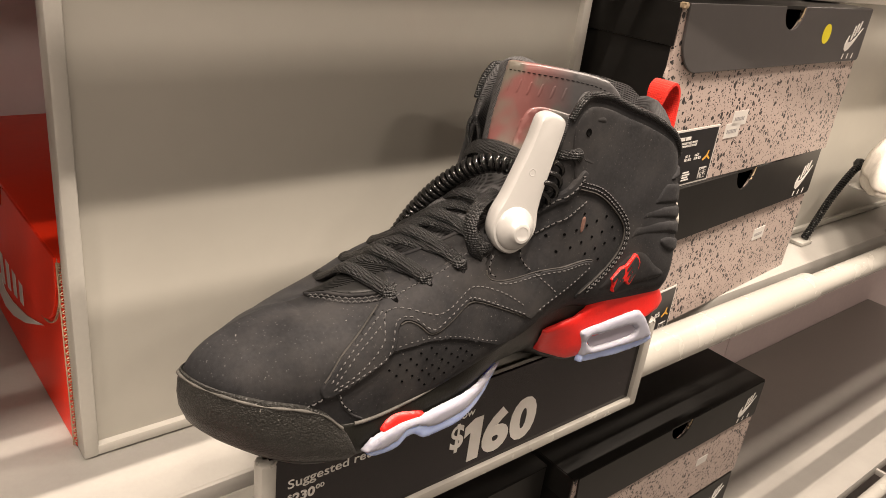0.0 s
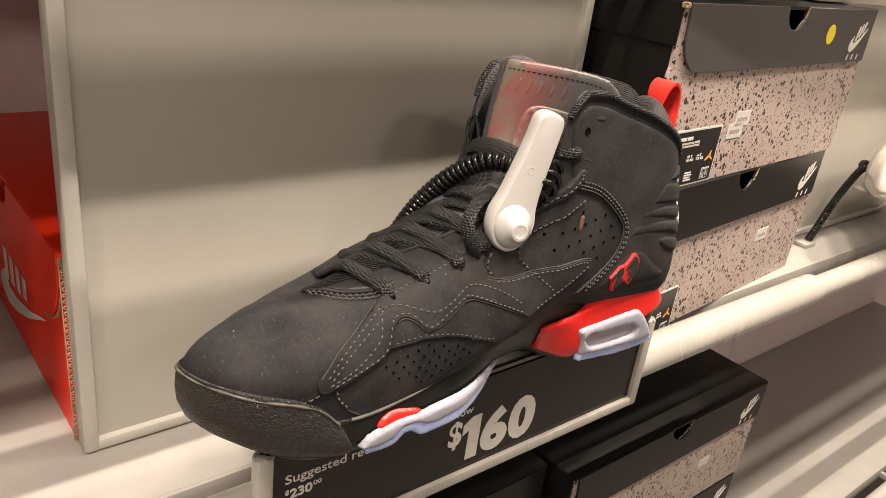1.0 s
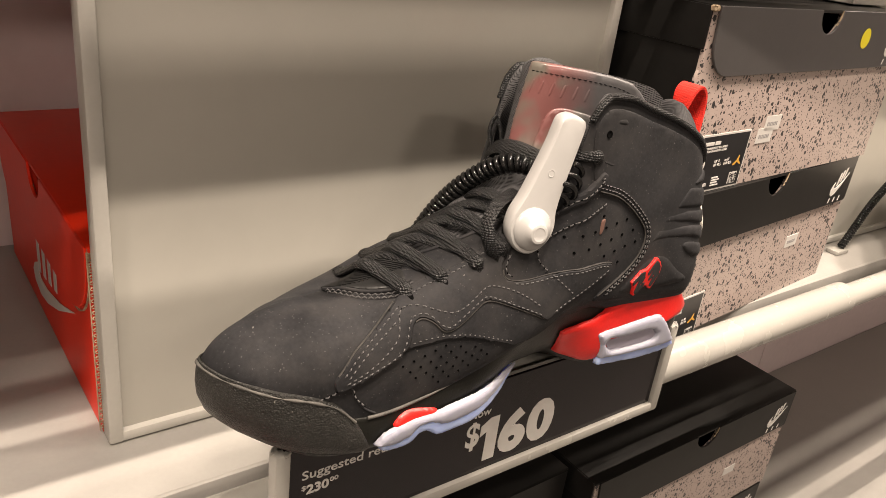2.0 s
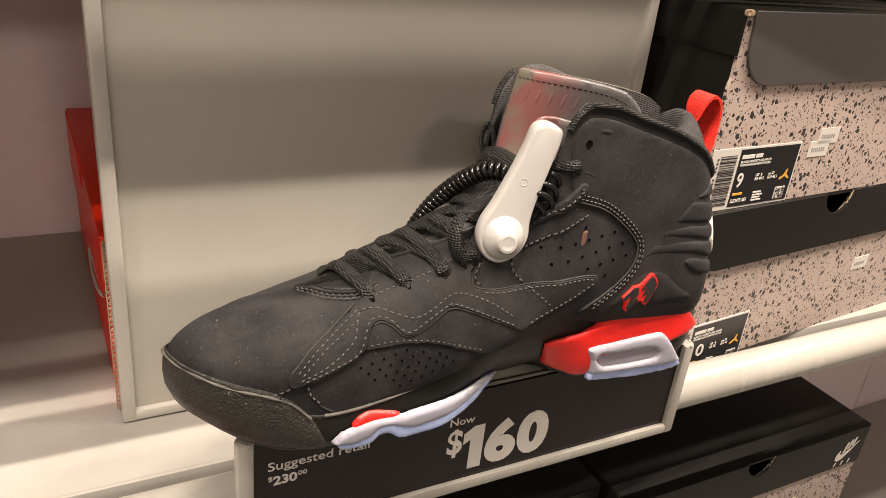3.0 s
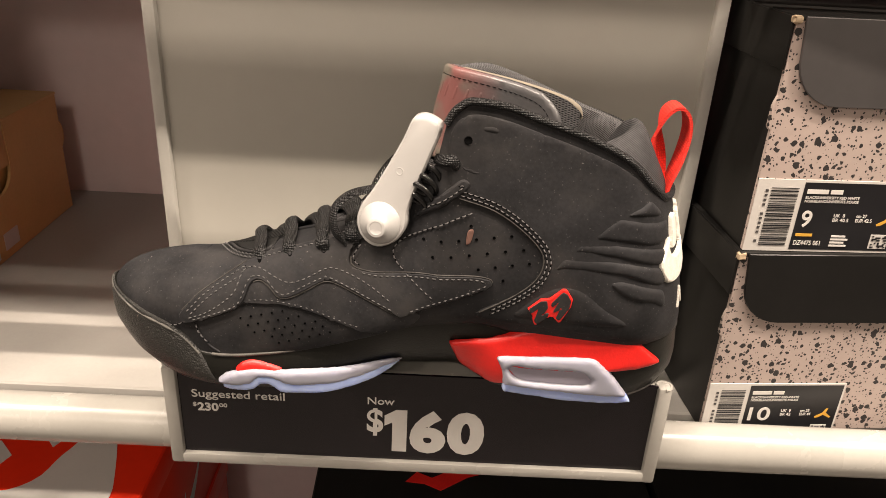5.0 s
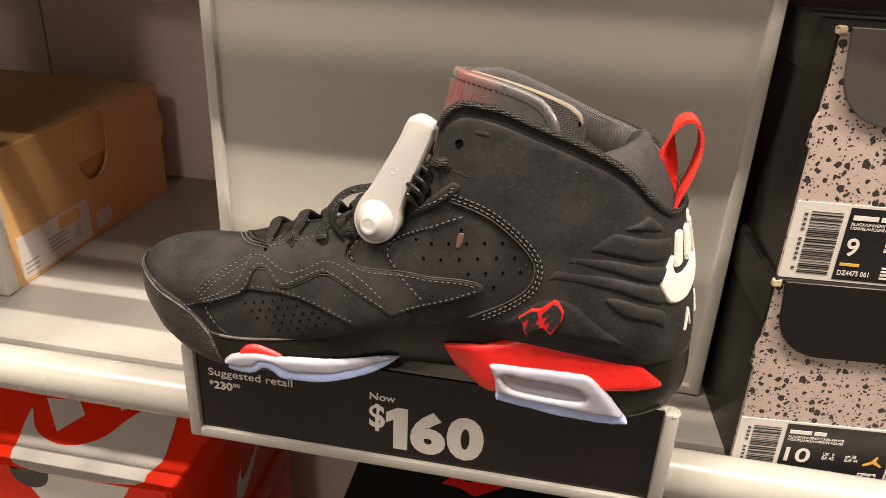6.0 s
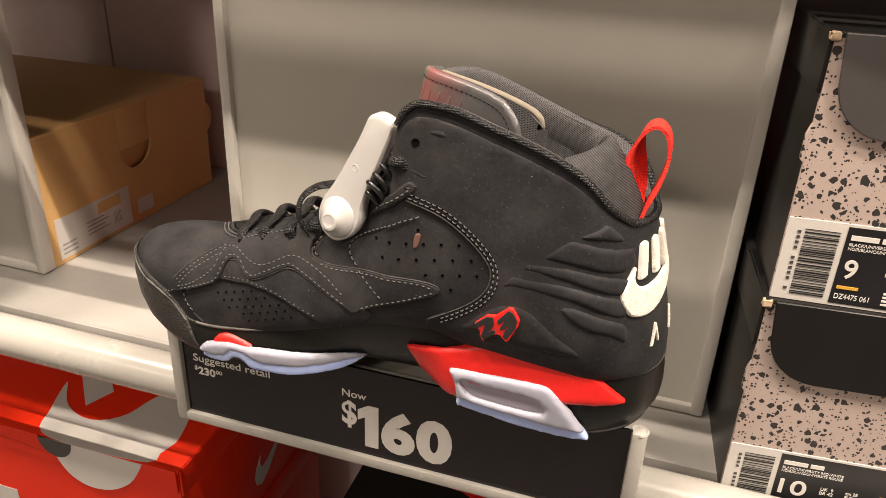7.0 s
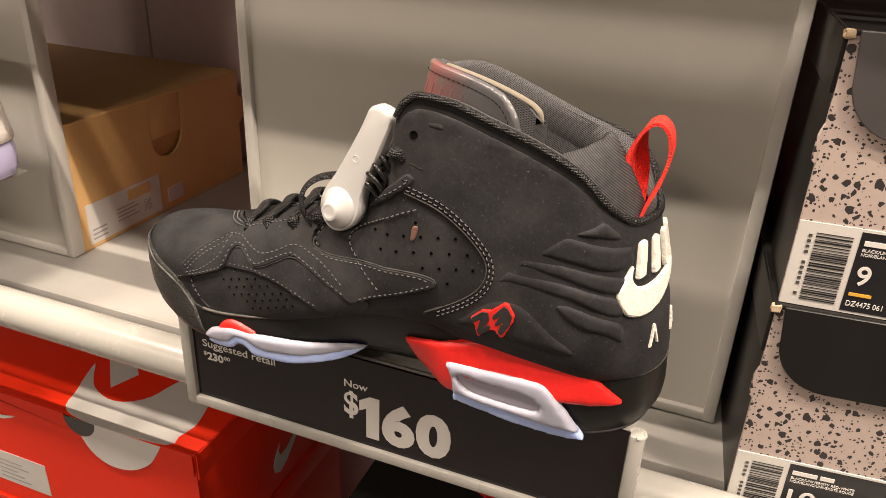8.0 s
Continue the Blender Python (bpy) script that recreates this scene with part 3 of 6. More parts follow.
SP = "speckled pink shoe box with a %s lid, %s"
L, D, H = 0.343, 0.24, 0.1375
b10 = shoe_box(pose(0.468, 0.3125, 1.0365, 0, 0, 4.9), L, D, H, SP % ("black", "standing on the shelf"), SPECK, BLACKCARD, BLACKCARD, BLACKCARD, "speckled shoe boxes")
b9 = shoe_box(pose(0.4685, 0.3150, 1.1745, 0, 0, 3.6), L, D, H + 0.0035, SP % ("grey", "stacked on another box"), SPECK, BLACKCARD, BLACKCARD, GREYCARD, "speckled shoe boxes")
for b, hh in ((b10, H), (b9, H + 0.0035)):
    flap_print(b, L, hh)
size_label(b10, 0.0, -0.0080, "10", [("UK  9", 0.026, 0.033, 0.0235), ("BR 42", 0.026, 0.0335, 0.0205), ("cm 28", 0.040, 0.0465, 0.0235), ("EUR 44", 0.040, 0.048, 0.0205)])
size_label(b9, 0.0, 0.0, "9", [("UK  8", 0.023, 0.030, 0.0235), ("BR 40.5", 0.023, 0.033, 0.0205), ("cm 27", 0.0375, 0.044, 0.0235), ("EUR 42.5", 0.0375, 0.048, 0.0205)])
for b, hh in ((b10, H), (b9, H + 0.0035)):
    part("side_tab", prism([(-0.0022, 0.078), (0.0006, 0.075), (0.0006, 0.097), (-0.0004, 0.096), (-0.0020, 0.091)], 0.0028, front_place(0, 0.0030, 0), 0.0004), SPECK, b, "speckled tab folded round the corner")
    chip = block(-0.0026, 0.0022, -0.0026, 0.0020, hh - 0.0046, hh - 0.0004, 0.0010)
    for v in chip.verts:
        v.co += Vector((noise.noise(v.co * 900), noise.noise(v.co * 900 + Vector((5, 0, 0))), noise.noise(v.co * 900 + Vector((0, 5, 0))))) * 0.0011
    part("torn_corner", chip, KRAFT, b, "torn corner showing bare card")
for b, sx, sz in ((b9, 0.108, 0.0335), (b9, 0.1165, 0.0435), (b10, 0.235, 0.052)):
    s = part("price_sticker", block(sx, sx + 0.024, -0.0005, 0.0002, sz, sz + 0.0125), LABELW, b, "small white price sticker")
    part("sticker_print", bars([(sx + 0.003 + 0.0024 * k, sx + 0.0046 + 0.0024 * k, sz + 0.0040, sz + 0.0072) for k in range(7)], -0.0005, 0.0001), FADED, s)
dot = bmesh.new()
bmesh.ops.create_circle(dot, cap_ends=True, segments=28, radius=0.0088)
bmesh.ops.transform(dot, matrix=front_place(0.247, -0.0029, 0.118), verts=dot.verts)
part("round_sticker", dot, YELLOW, lid_of(b9), "round yellow sticker")

# three boxes high on the shelf below
LOW = 0.4675
for k in range(3):
    b = shoe_box(pose(0.492 - 0.004 * (k == 1), 0.329 + 0.006 * (k == 0), LOW + 0.1385 * k, 0, 0, 0.6 - k * 0.3), L, D, H, SP % ("black", "on the lower shelf" if k == 0 else "stacked on another box"), SPECK, BLACKCARD, BLACKCARD, BLACKCARD, "speckled shoe boxes")
    flap_print(b, L, H)
    if k == 2:
        s = part("price_sticker", block(0.235, 0.256, -0.0005, 0.0002, 0.05, 0.0605), LABELW, b, "small white price sticker")
for k in range(3):
    b = shoe_box(pose(0.184, 0.345 + 0.004 * k, LOW + 0.1385 * k, 0, 0, 0.5 * k), 0.298, D, H, "black card shoe box stacked on the lower shelf", BLACKCARD, BLACKCARD, BLACKCARD, BLACKCARD, "black shoe boxes", notch=0.149)
    if k == 2:
        up = Matrix.Translation((-0.069, 0, H + 0.0002))
        part("lid_mark", prism([(0.148, 0.062), (0.158, 0.075), (0.172, 0.068), (0.200, 0.085), (0.226, 0.078), (0.205, 0.070), (0.180, 0.052), (0.165, 0.060)], 0.0004, up), REDTPU, lid_of(b), "red printed mark")
        for j in range(4):
            part("lid_letter", prism([(0.172 + 0.011 * j, 0.082 + 0.004 * j), (0.180 + 0.011 * j, 0.086 + 0.004 * j), (0.176 + 0.011 * j, 0.096 + 0.004 * j), (0.168 + 0.011 * j, 0.092 + 0.004 * j)], 0.0004, up), INK, lid_of(b))
for k in range(3):
    b = shoe_box(pose(-0.312, 0.3265, LOW + 0.146 * k, 0, 0, 0.6), 0.357, 0.26, 0.145, "red card shoe box with a white printed tick", REDCARD, REDCARD, REDCARD, REDCARD, "red shoe boxes", notch=0.229, drop=0.026)
    if k == 2:
        lidr = lid_of(b)
        top = Matrix.Translation((0, 0, 0.1451))
        # the wide tick runs over the front edge of the lid
        arc = curve_through([(0.178, 0.072), (0.195, 0.031), (0.218, -0.0012), (0.322, -0.0012), (0.330, 0.016), (0.332, 0.042), (0.300, 0.125), (0.276, 0.080), (0.268, 0.050), (0.252, 0.034), (0.232, 0.031), (0.208, 0.040), (0.192, 0.055)], 60, closed=True)
        part("top_mark", prism([tuple(p) for p in arc], 0.0004, top), INK, lidr, "wide white printed tick")
        part("top_letter", prism([(0.182, 0.088), (0.222, 0.046), (0.232, 0.074), (0.214, 0.092)], 0.0004, top), INK, lidr)
        part("top_letter", prism([(0.246, 0.104), (0.262, 0.086), (0.276, 0.118), (0.262, 0.135)], 0.0004, top), INK, lidr)
        belly = [(0.218, 0.1435), (0.226, 0.128), (0.239, 0.108), (0.260, 0.099), (0.285, 0.103), (0.306, 0.117), (0.317, 0.133), (0.3225, 0.1435)]
        part("front_mark", prism([tuple(p) for p in curve_through(belly, 24)], 0.0004, front_place(0, -0.0027, 0)), INK, b, "white printed tick running over the edge")
        part("hole_shadow", prism([(0.229 + 0.0185 * math.cos(math.pi * (1 + j / 12)), 0.1435 + 0.0185 * math.sin(math.pi * (1 + j / 12))) for j in range(13)], 0.0003, front_place(0, -0.0031, 0)), GREYCARD, b, "dark thumb hole")
        part("size_label", block(0.09, 0.165, -0.0006, 0.0002, 0.022, 0.062), LABELW, b, "white paper size label")
        part("label_print", bars([(0.100, 0.140 - 0.008 * (j % 3), 0.028 + 0.0055 * j, 0.0290 + 0.0055 * j) for j in range(5)], -0.0007), FADED, b)
        part("small_mark", tick(0.112, 0.150, 0.108, 0.122, -0.0004), INK, b, "small white printed tick")
        side = Matrix.Translation((0.3572, 0, 0)) @ Matrix(((0, 0, 1, 0), (1, 0, 0, 0), (0, 1, 0, 0), (0, 0, 0, 1)))
        part("side_mark", tick(0.115, 0.19, 0.02, 0.075, 0, 0.0004, side), INK, b, "white printed tick on the box end")

# boxes behind the boards
tan = shoe_box(pose(-0.119, 0.400, 1.0365, 0, 0, 90), 0.252, 0.33, 0.125, "plain brown kraft shoe box standing on the shelf", TANCARD, TANCARD, TANCARD, TANCARD, "loose shoe boxes", notch=0.128, sunk=0.040)
part("inner_card", block(0.095, 0.161, 0.0065, 0.0085, 0.050, 0.116), TANCARD, tan, "inner card behind the thumb hole")
lab = part("size_label", block(0.008, 0.108, -0.0005, 0.0002, 0.004, 0.044), LABELW, tan, "torn white paper size label")
part("torn_patch", block(0.062, 0.094, -0.0008, -0.0003, 0.030, 0.041), TANCARD, lab)
part("label_print", bars([(0.012, 0.030, 0.008 + 0.0045 * j, 0.0095 + 0.0045 * j) for j in range(3)] + [(0.045, 0.075 - 0.006 * (j % 2), 0.014 + 0.004 * j, 0.0152 + 0.004 * j) for j in range(4)] + [(0.082 + 0.0018 * i, 0.0835 + 0.0018 * i, 0.012 + 0.0018 * j, 0.0135 + 0.0018 * j) for i in range(6) for j in range(7) if (i * 7 + j * 3) % 5 < 2], -0.0006), FADED, lab)
part("price_sticker", block(0.119, 0.143, -0.0005, 0.0002, 0.008, 0.024), LABELW, tan, "small white price sticker")
part("ear", prism([(0.03 * math.cos(a) * 0.5 + 0.262, 0.075 + 0.018 * math.sin(a)) for a in [2 * math.pi * j / 16 for j in range(16)]], 0.003, front_place(0, 0.012, 0), 0.0008), TANCARD, tan, "kraft tuck ear")

redb = shoe_box(pose(0.0790, 0.6805, 1.0365, 0, 0, -88.85), 0.280, 0.33, 0.1245, "red card shoe box behind the display board", REDCARD, REDCARD, REDCARD, REDCARD, "loose shoe boxes", notch=0.144, drop=0.0565, corner=0.050)
part("side_mark", tick(0.096, 0.2315, 0.016, 0.058, -0.0004), INK, redb, "white printed tick")
for j in range(4):
    part("side_letter", prism([(0.116 + 0.018 * j, 0.036 + 0.003 * j), (0.125 + 0.018 * j, 0.037 + 0.003 * j), (0.127 + 0.018 * j, 0.0635), (0.118 + 0.018 * j, 0.0635)], 0.0003, front_place(0, -0.0003, 0)), INK, redb)
part("lid_stripe", block(0.012, 0.016, 0.002, 0.30, 0.1219, 0.1224), INK, lid_of(redb), "white printed stripe")
def corrugated(line, width):
    """A bare board edge along a line in the box's (x, z), facing its end: two liners and the wave between them."""
    c = curve_through(line, 160)
    w = [Vector((p[0] + 0.001, 0.0016 - width / 2 + width * 0.42 * math.sin(2 * math.pi * i / 5.0), p[1])) for i, p in enumerate(c)]
    sides = [[Vector((p[0] + 0.0008, 0.0016 - width / 2 + k * width / 2, p[1])) for p in c] for k in (-1, 1)]
    return join(tube(w, 0.00042, 5), *[tube(q, 0.0004, 5) for q in sides])


part("corrugated_edge", corrugated([(0.280, 0.002), (0.280, 0.06), (0.280, 0.122)], 0.0034), KRAFT, redb, "bare corrugated card edge", smooth=1.2)
part("corrugated_edge", corrugated([(0.2795, 0.1240), (0.2785, 0.113), (0.275, 0.097), (0.268, 0.085), (0.258, 0.075), (0.245, 0.068), (0.230, 0.0652)], 0.0026), KRAFT, redb, "bare corrugated card edge", smooth=1.2)

solo("white_box", block(0.742, 0.93, 0.362, 0.56, 1.3168, 1.42, 0.002), WHITECARD, "white card box lying on a shoe box", "box")

# ---- price sign ----
sign = thing("price_sign", (0.27, 0.25, 1.047), "cream plastic price sign holder with a dark card", "sign")
part("card", block(0.131, 0.412, 0.2478, 0.2495, 1.051, 1.1158), CARD, sign, "glossy dark plum price card")
part("frame_side", block(0.1255, 0.1338, 0.2445, 0.2535, 1.047, 1.1155, 0.002), CREAM, sign)
part("frame_side", block(0.4095, 0.4178, 0.2445, 0.2535, 1.047, 1.1165, 0.002), CREAM, sign)
part("frame_bottom", block(0.1318, 0.4115, 0.2447, 0.2533, 1.0472, 1.0545, 0.0016), CREAM, sign)
part("back_plate", block(0.129, 0.4143, 0.2497, 0.2525, 1.049, 1.1155), CREAM, sign)
part("shoe_ledge", block(0.165, 0.395, 0.2527, 0.335, 1.1035, 1.1065, 0.001), CREAM, sign, "cream ledge that carries the shoe")
part("hook", block(0.20, 0.23, 0.2525, 0.280, 1.05, 1.0535, 0.001), CREAM, sign)
part("hook", block(0.34, 0.37, 0.2525, 0.280, 1.05, 1.0535, 0.001), CREAM, sign)
part("hook_arm", join(block(0.20, 0.23, 0.30, 0.304, 1.0525, 1.1035, 0.001), block(0.34, 0.37, 0.30, 0.304, 1.0525, 1.1035, 0.001)), CREAM, sign)
for sx0, sx1, zz in ((0.126, 0.134, 1.1155), (0.4095, 0.4175, 1.1165)):
    part("end_curl", tube([(sx0 + 0.004 + 0.0042 * math.cos(a), 0.249 + 0.0042 * math.sin(a), zz - 0.0007) for a in [math.pi * (-0.5 + 1.5 * k / 10) for k in range(11)]], 0.0009, 6), CREAM, sign)
cy = 0.2477
part("price_print", join(prism([(0.2578, 1.0608), (0.2665, 1.0608), (0.2665, 1.0912), (0.2600, 1.0912), (0.2532, 1.0868), (0.2532, 1.0795), (0.2578, 1.0822)], 0.00025, front_place(0, cy + 0.0001, 0)), fitted_letters("6", 0.2682, 0.2897, 1.0602, 1.0916, cy, 0.05), fitted_letters("0", 0.2903, 0.3125, 1.0602, 1.0916, cy, 0.055), fitted_letters("$", 0.2428, 0.2525, 1.0718, 1.0917, cy, 0.022)), INK, sign, "large bold white price")
part("now_print", fitted_letters("Now", 0.2432, 0.2588, 1.0945, 1.0995, cy, 0.008), INK, sign)
part("retail_print", fitted_letters("Suggested retail", 0.1410, 0.1950, 1.0925, 1.0995, cy, 0.006), INK, sign)
part("old_price_print", join(fitted_letters("230", 0.1437, 0.1560, 1.0845, 1.0903, cy, 0.03), fitted_letters("$", 0.1411, 0.1433, 1.0872, 1.0905, cy, 0.02), fitted_letters("00", 0.1564, 0.1612, 1.0875, 1.0903, cy, 0.02)), INK, sign)


# ---- the shoe ----
PLAN = [(0.0985, 0.2690), (0.1005, 0.258), (0.109, 0.2475), (0.124, 0.2372), (0.145, 0.2300), (0.17, 0.2265), (0.2, 0.226), (0.24, 0.228), (0.28, 0.231), (0.32, 0.2335), (0.36, 0.2325), (0.385, 0.2335), (0.404, 0.2425), (0.415, 0.255), (0.4195, 0.274),
        (0.416, 0.294), (0.405, 0.307), (0.386, 0.316), (0.355, 0.3205), (0.31, 0.321), (0.26, 0.322), (0.215, 0.326), (0.184, 0.3220), (0.159, 0.3100), (0.140, 0.2950), (0.1215, 0.2848), (0.1075, 0.2770)]
NS = 220
LOOP = curve_through(PLAN, NS, closed=True)
YC = 0.276
XA, XB = 0.152, 0.368
z_fox = smooth_knots((0.0955, 0.105, 0.12, 0.135, 0.1445, 0.149, 0.156, 0.165, 0.193, 0.218, 0.243, 0.274, 0.30, 0.321, 0.36, 0.40, 0.42), (1.1630, 1.1600, 1.1560, 1.1525, 1.1485, 1.1450, 1.1380, 1.1374, 1.1405, 1.146, 1.153, 1.161, 1.162, 1.157, 1.154, 1.152, 1.152))
z_sole = smooth_knots((0.0955, 0.105, 0.12, 0.14, 0.165, 0.20, 0.24, 0.262, 0.29, 0.312, 0.355, 0.387, 0.405, 0.42), (1.1285, 1.124, 1.1205, 1.1175, 1.1165, 1.1165, 1.119, 1.1225, 1.1225, 1.120, 1.1165, 1.1160, 1.1172, 1.1195))
z_top = smooth_knots((0.15, 0.17, 0.19, 0.21, 0.23, 0.25, 0.268, 0.2765, 0.2795, 0.284, 0.292, 0.306, 0.325, 0.352, 0.372, 0.385, 0.395, 0.405, 0.42), (1.1815, 1.1855, 1.1915, 1.2000, 1.2085, 1.2185, 1.2330, 1.2460, 1.264, 1.2735, 1.2785, 1.277, 1.271, 1.262, 1.2520, 1.2405, 1.2340, 1.2300, 1.2290))
z_inner = smooth_knots((0.352, 0.365, 0.385, 0.395, 0.405, 0.42), (1.262, 1.2575, 1.2510, 1.2465, 1.241, 1.230))
S_HEEL = float(np.argmax(LOOP[:, 0])) / NS


def plan_at(s):
    """The outline of the sole at loop place s (0..1), from the toe round the outer side to the heel and back."""
    f = (s % 1.0) * NS
    i = int(f)
    return LOOP[i % NS] * (1 - (f - i)) + LOOP[(i + 1) % NS] * (f - i)


def fox(s):
    """The top of the sole wall at loop place s; it stays high on the inner side of the toe."""
    x = plan_at(s)[0]
    return z_fox(x) + (0.010 * step(0.100, 0.135, x) * step(0.20, 0.155, x) if s % 1.0 > 0.75 else 0.0)


def inner_drop(x, y):
    """How much lower the inner side of the instep lies than the outer one."""
    deep = (0.006 + 0.002 * step(0.11, 0.145, x) + 0.0065 * step(0.145, 0.185, x)) * step(0.292, 0.265, x)
    return deep * step(0.262 + 0.008 * step(0.16, 0.19, x), 0.297, y)


def upper(s, h, out=0.0):
    """A place on the upper at loop place s and height h (0 at the sole, 1 at the top edge)."""
    x, y = plan_at(s)
    ax = min(max(x, XA), XB)
    inner = step(S_HEEL - 0.01, S_HEEL + 0.06, s % 1.0)
    opening = step(0.165, 0.275, x)
    lean = 0.06 + 0.24 * step(0.375, 0.42, x) + inner * 0.26 * step(0.40, 0.34, x) + 0.20 * step(0.20, 0.235, x) * step(0.285, 0.262, x)
    swell = (0.19 - 0.13 * inner) * (1 - 0.75 * step(0.380, 0.42, x))
    n = 2.7 - 0.8 * step(0.155, 0.105, x) + (1.5 - 1.3 * inner) * step(0.12, 0.185, x)
    hc = min(max(h, 0.0), 1.0)
    g = (max(0.0, 1 - hc ** n)) ** (1 / n)
    w = g * (1 - opening) + (1 - lean * hc ** 1.3 + swell * math.sin(math.pi * hc ** 0.5)) * opening
    dx, dy = x - ax, y - YC
    d = math.hypot(dx, dy)
    w *= (d - 0.0015) / d
    zf = fox(s) - 0.002
    ztop = z_top(x)
    if x > 0.352:
        ztop += (z_inner(x) - ztop) * inner
    z = zf + (ztop - zf) * h
    p = Vector((ax + dx * w, YC + dy * w, z))
    p.z -= inner_drop(x, p.y) * hc * hc
    if out:
        e = 2e-3
        lo, hi = (h - e, h) if h > 1 - e else (h, h + e)
        nrm = (upper(s + e, h) - upper(s - e, h)).cross(upper(s, hi) - upper(s, lo))
        if nrm.length > 0:
            nrm.normalize()
            if nrm.dot(Vector((dx, dy, 0.3 * d))) < 0:
                nrm = -nrm
            p = p + nrm * out
    return p


# the outer side's loop places, for finding a place by its x and z
_ss = np.linspace(0.0, S_HEEL, 260)
_xs = np.array([plan_at(s)[0] for s in _ss])


def side_place(x, z):
    """Loop place and height of the spot on the outer side that lies at x, z."""
    s = float(np.interp(x, _xs, _ss))
    h = 0.5
    for _ in range(14):
        px = plan_at(s)[0]
        zf = z_fox(px) - 0.002
        h = min(max((z - zf) / (z_top(px) - zf), -0.08), 1.0)
        p = upper(s, h)
        ex = x - p.x
        if abs(ex) < 2e-5:
            break
        slope = (upper(s + 1e-3, h).x - upper(s - 1e-3, h).x) / 2e-3
        s = min(max(s + max(-0.02, min(0.02, ex / max(slope, 0.08))), 0.001), S_HEEL)
    return s, h


def on_side(x, z, out=0.0):
    s, h = side_place(x, z)
    return upper(s, h, out)


def on_heel(a, z, out=0.0):
    """A place on the back of the heel: a metres round it from the middle, towards the inner side."""
    s = S_HEEL + a / 0.86
    px = plan_at(s)[0]
    zf = z_fox(px) - 0.002
    return upper(s, (z - zf) / (z_top(px) - zf), out)


def sole_wall(s, z):
    x, y = plan_at(s)
    ax = min(max(x, XA), XB)
    z0, z1 = z_sole(x), fox(s)
    h = (z - z0) / (z1 - z0)
    hc = min(max(h, 0), 1)
    bulge = 0.0012 * math.sin(math.pi * hc) - 0.004 * max(0, 0.35 - hc) ** 1.5 / 0.2 - 0.0010 * max(hc - 0.5, 0)
    bulge += (0.0008 * math.sin(math.pi * hc ** 0.8) - 0.010 * (1 - hc) ** 2.2) * step(0.15, 0.10, x)
    bulge -= 0.018 * (1 - hc) ** 1.2 * step(0.215, 0.262, x) * step(0.318, 0.290, x)
    dx, dy = x - ax, y - YC
    d = math.hypot(dx, dy)
    w = (d + bulge) / d
    return Vector((ax + dx * w, YC + dy * w, z))


def on_sole(x, z, out=0.0):
    """A place on the outer sole wall."""
    s = float(np.interp(x, _xs, _ss))
    for _ in range(5):
        s = min(max(s + (x - sole_wall(s, z).x) * 1.0, 0.001), S_HEEL)
    e = 0.003
    nrm = (sole_wall(s + e, z) - sole_wall(s - e, z)).cross(Vector((0, 0, 1))).normalized()
    q = plan_at(s)
    if nrm.dot(Vector((q[0] - 0.26, (q[1] - YC) * 3, 0))) < 0:
        nrm = -nrm
    return sole_wall(s, z) + nrm * out


from mathutils.geometry import delaunay_2d_cdt


def inside(poly, x, z):
    c = False
    j = len(poly) - 1
    for i in range(len(poly)):
        if (poly[i][1] > z) != (poly[j][1] > z) and x < (poly[j][0] - poly[i][0]) * (z - poly[i][1]) / (poly[j][1] - poly[i][1]) + poly[i][0]:
            c = not c
        j = i
    return c


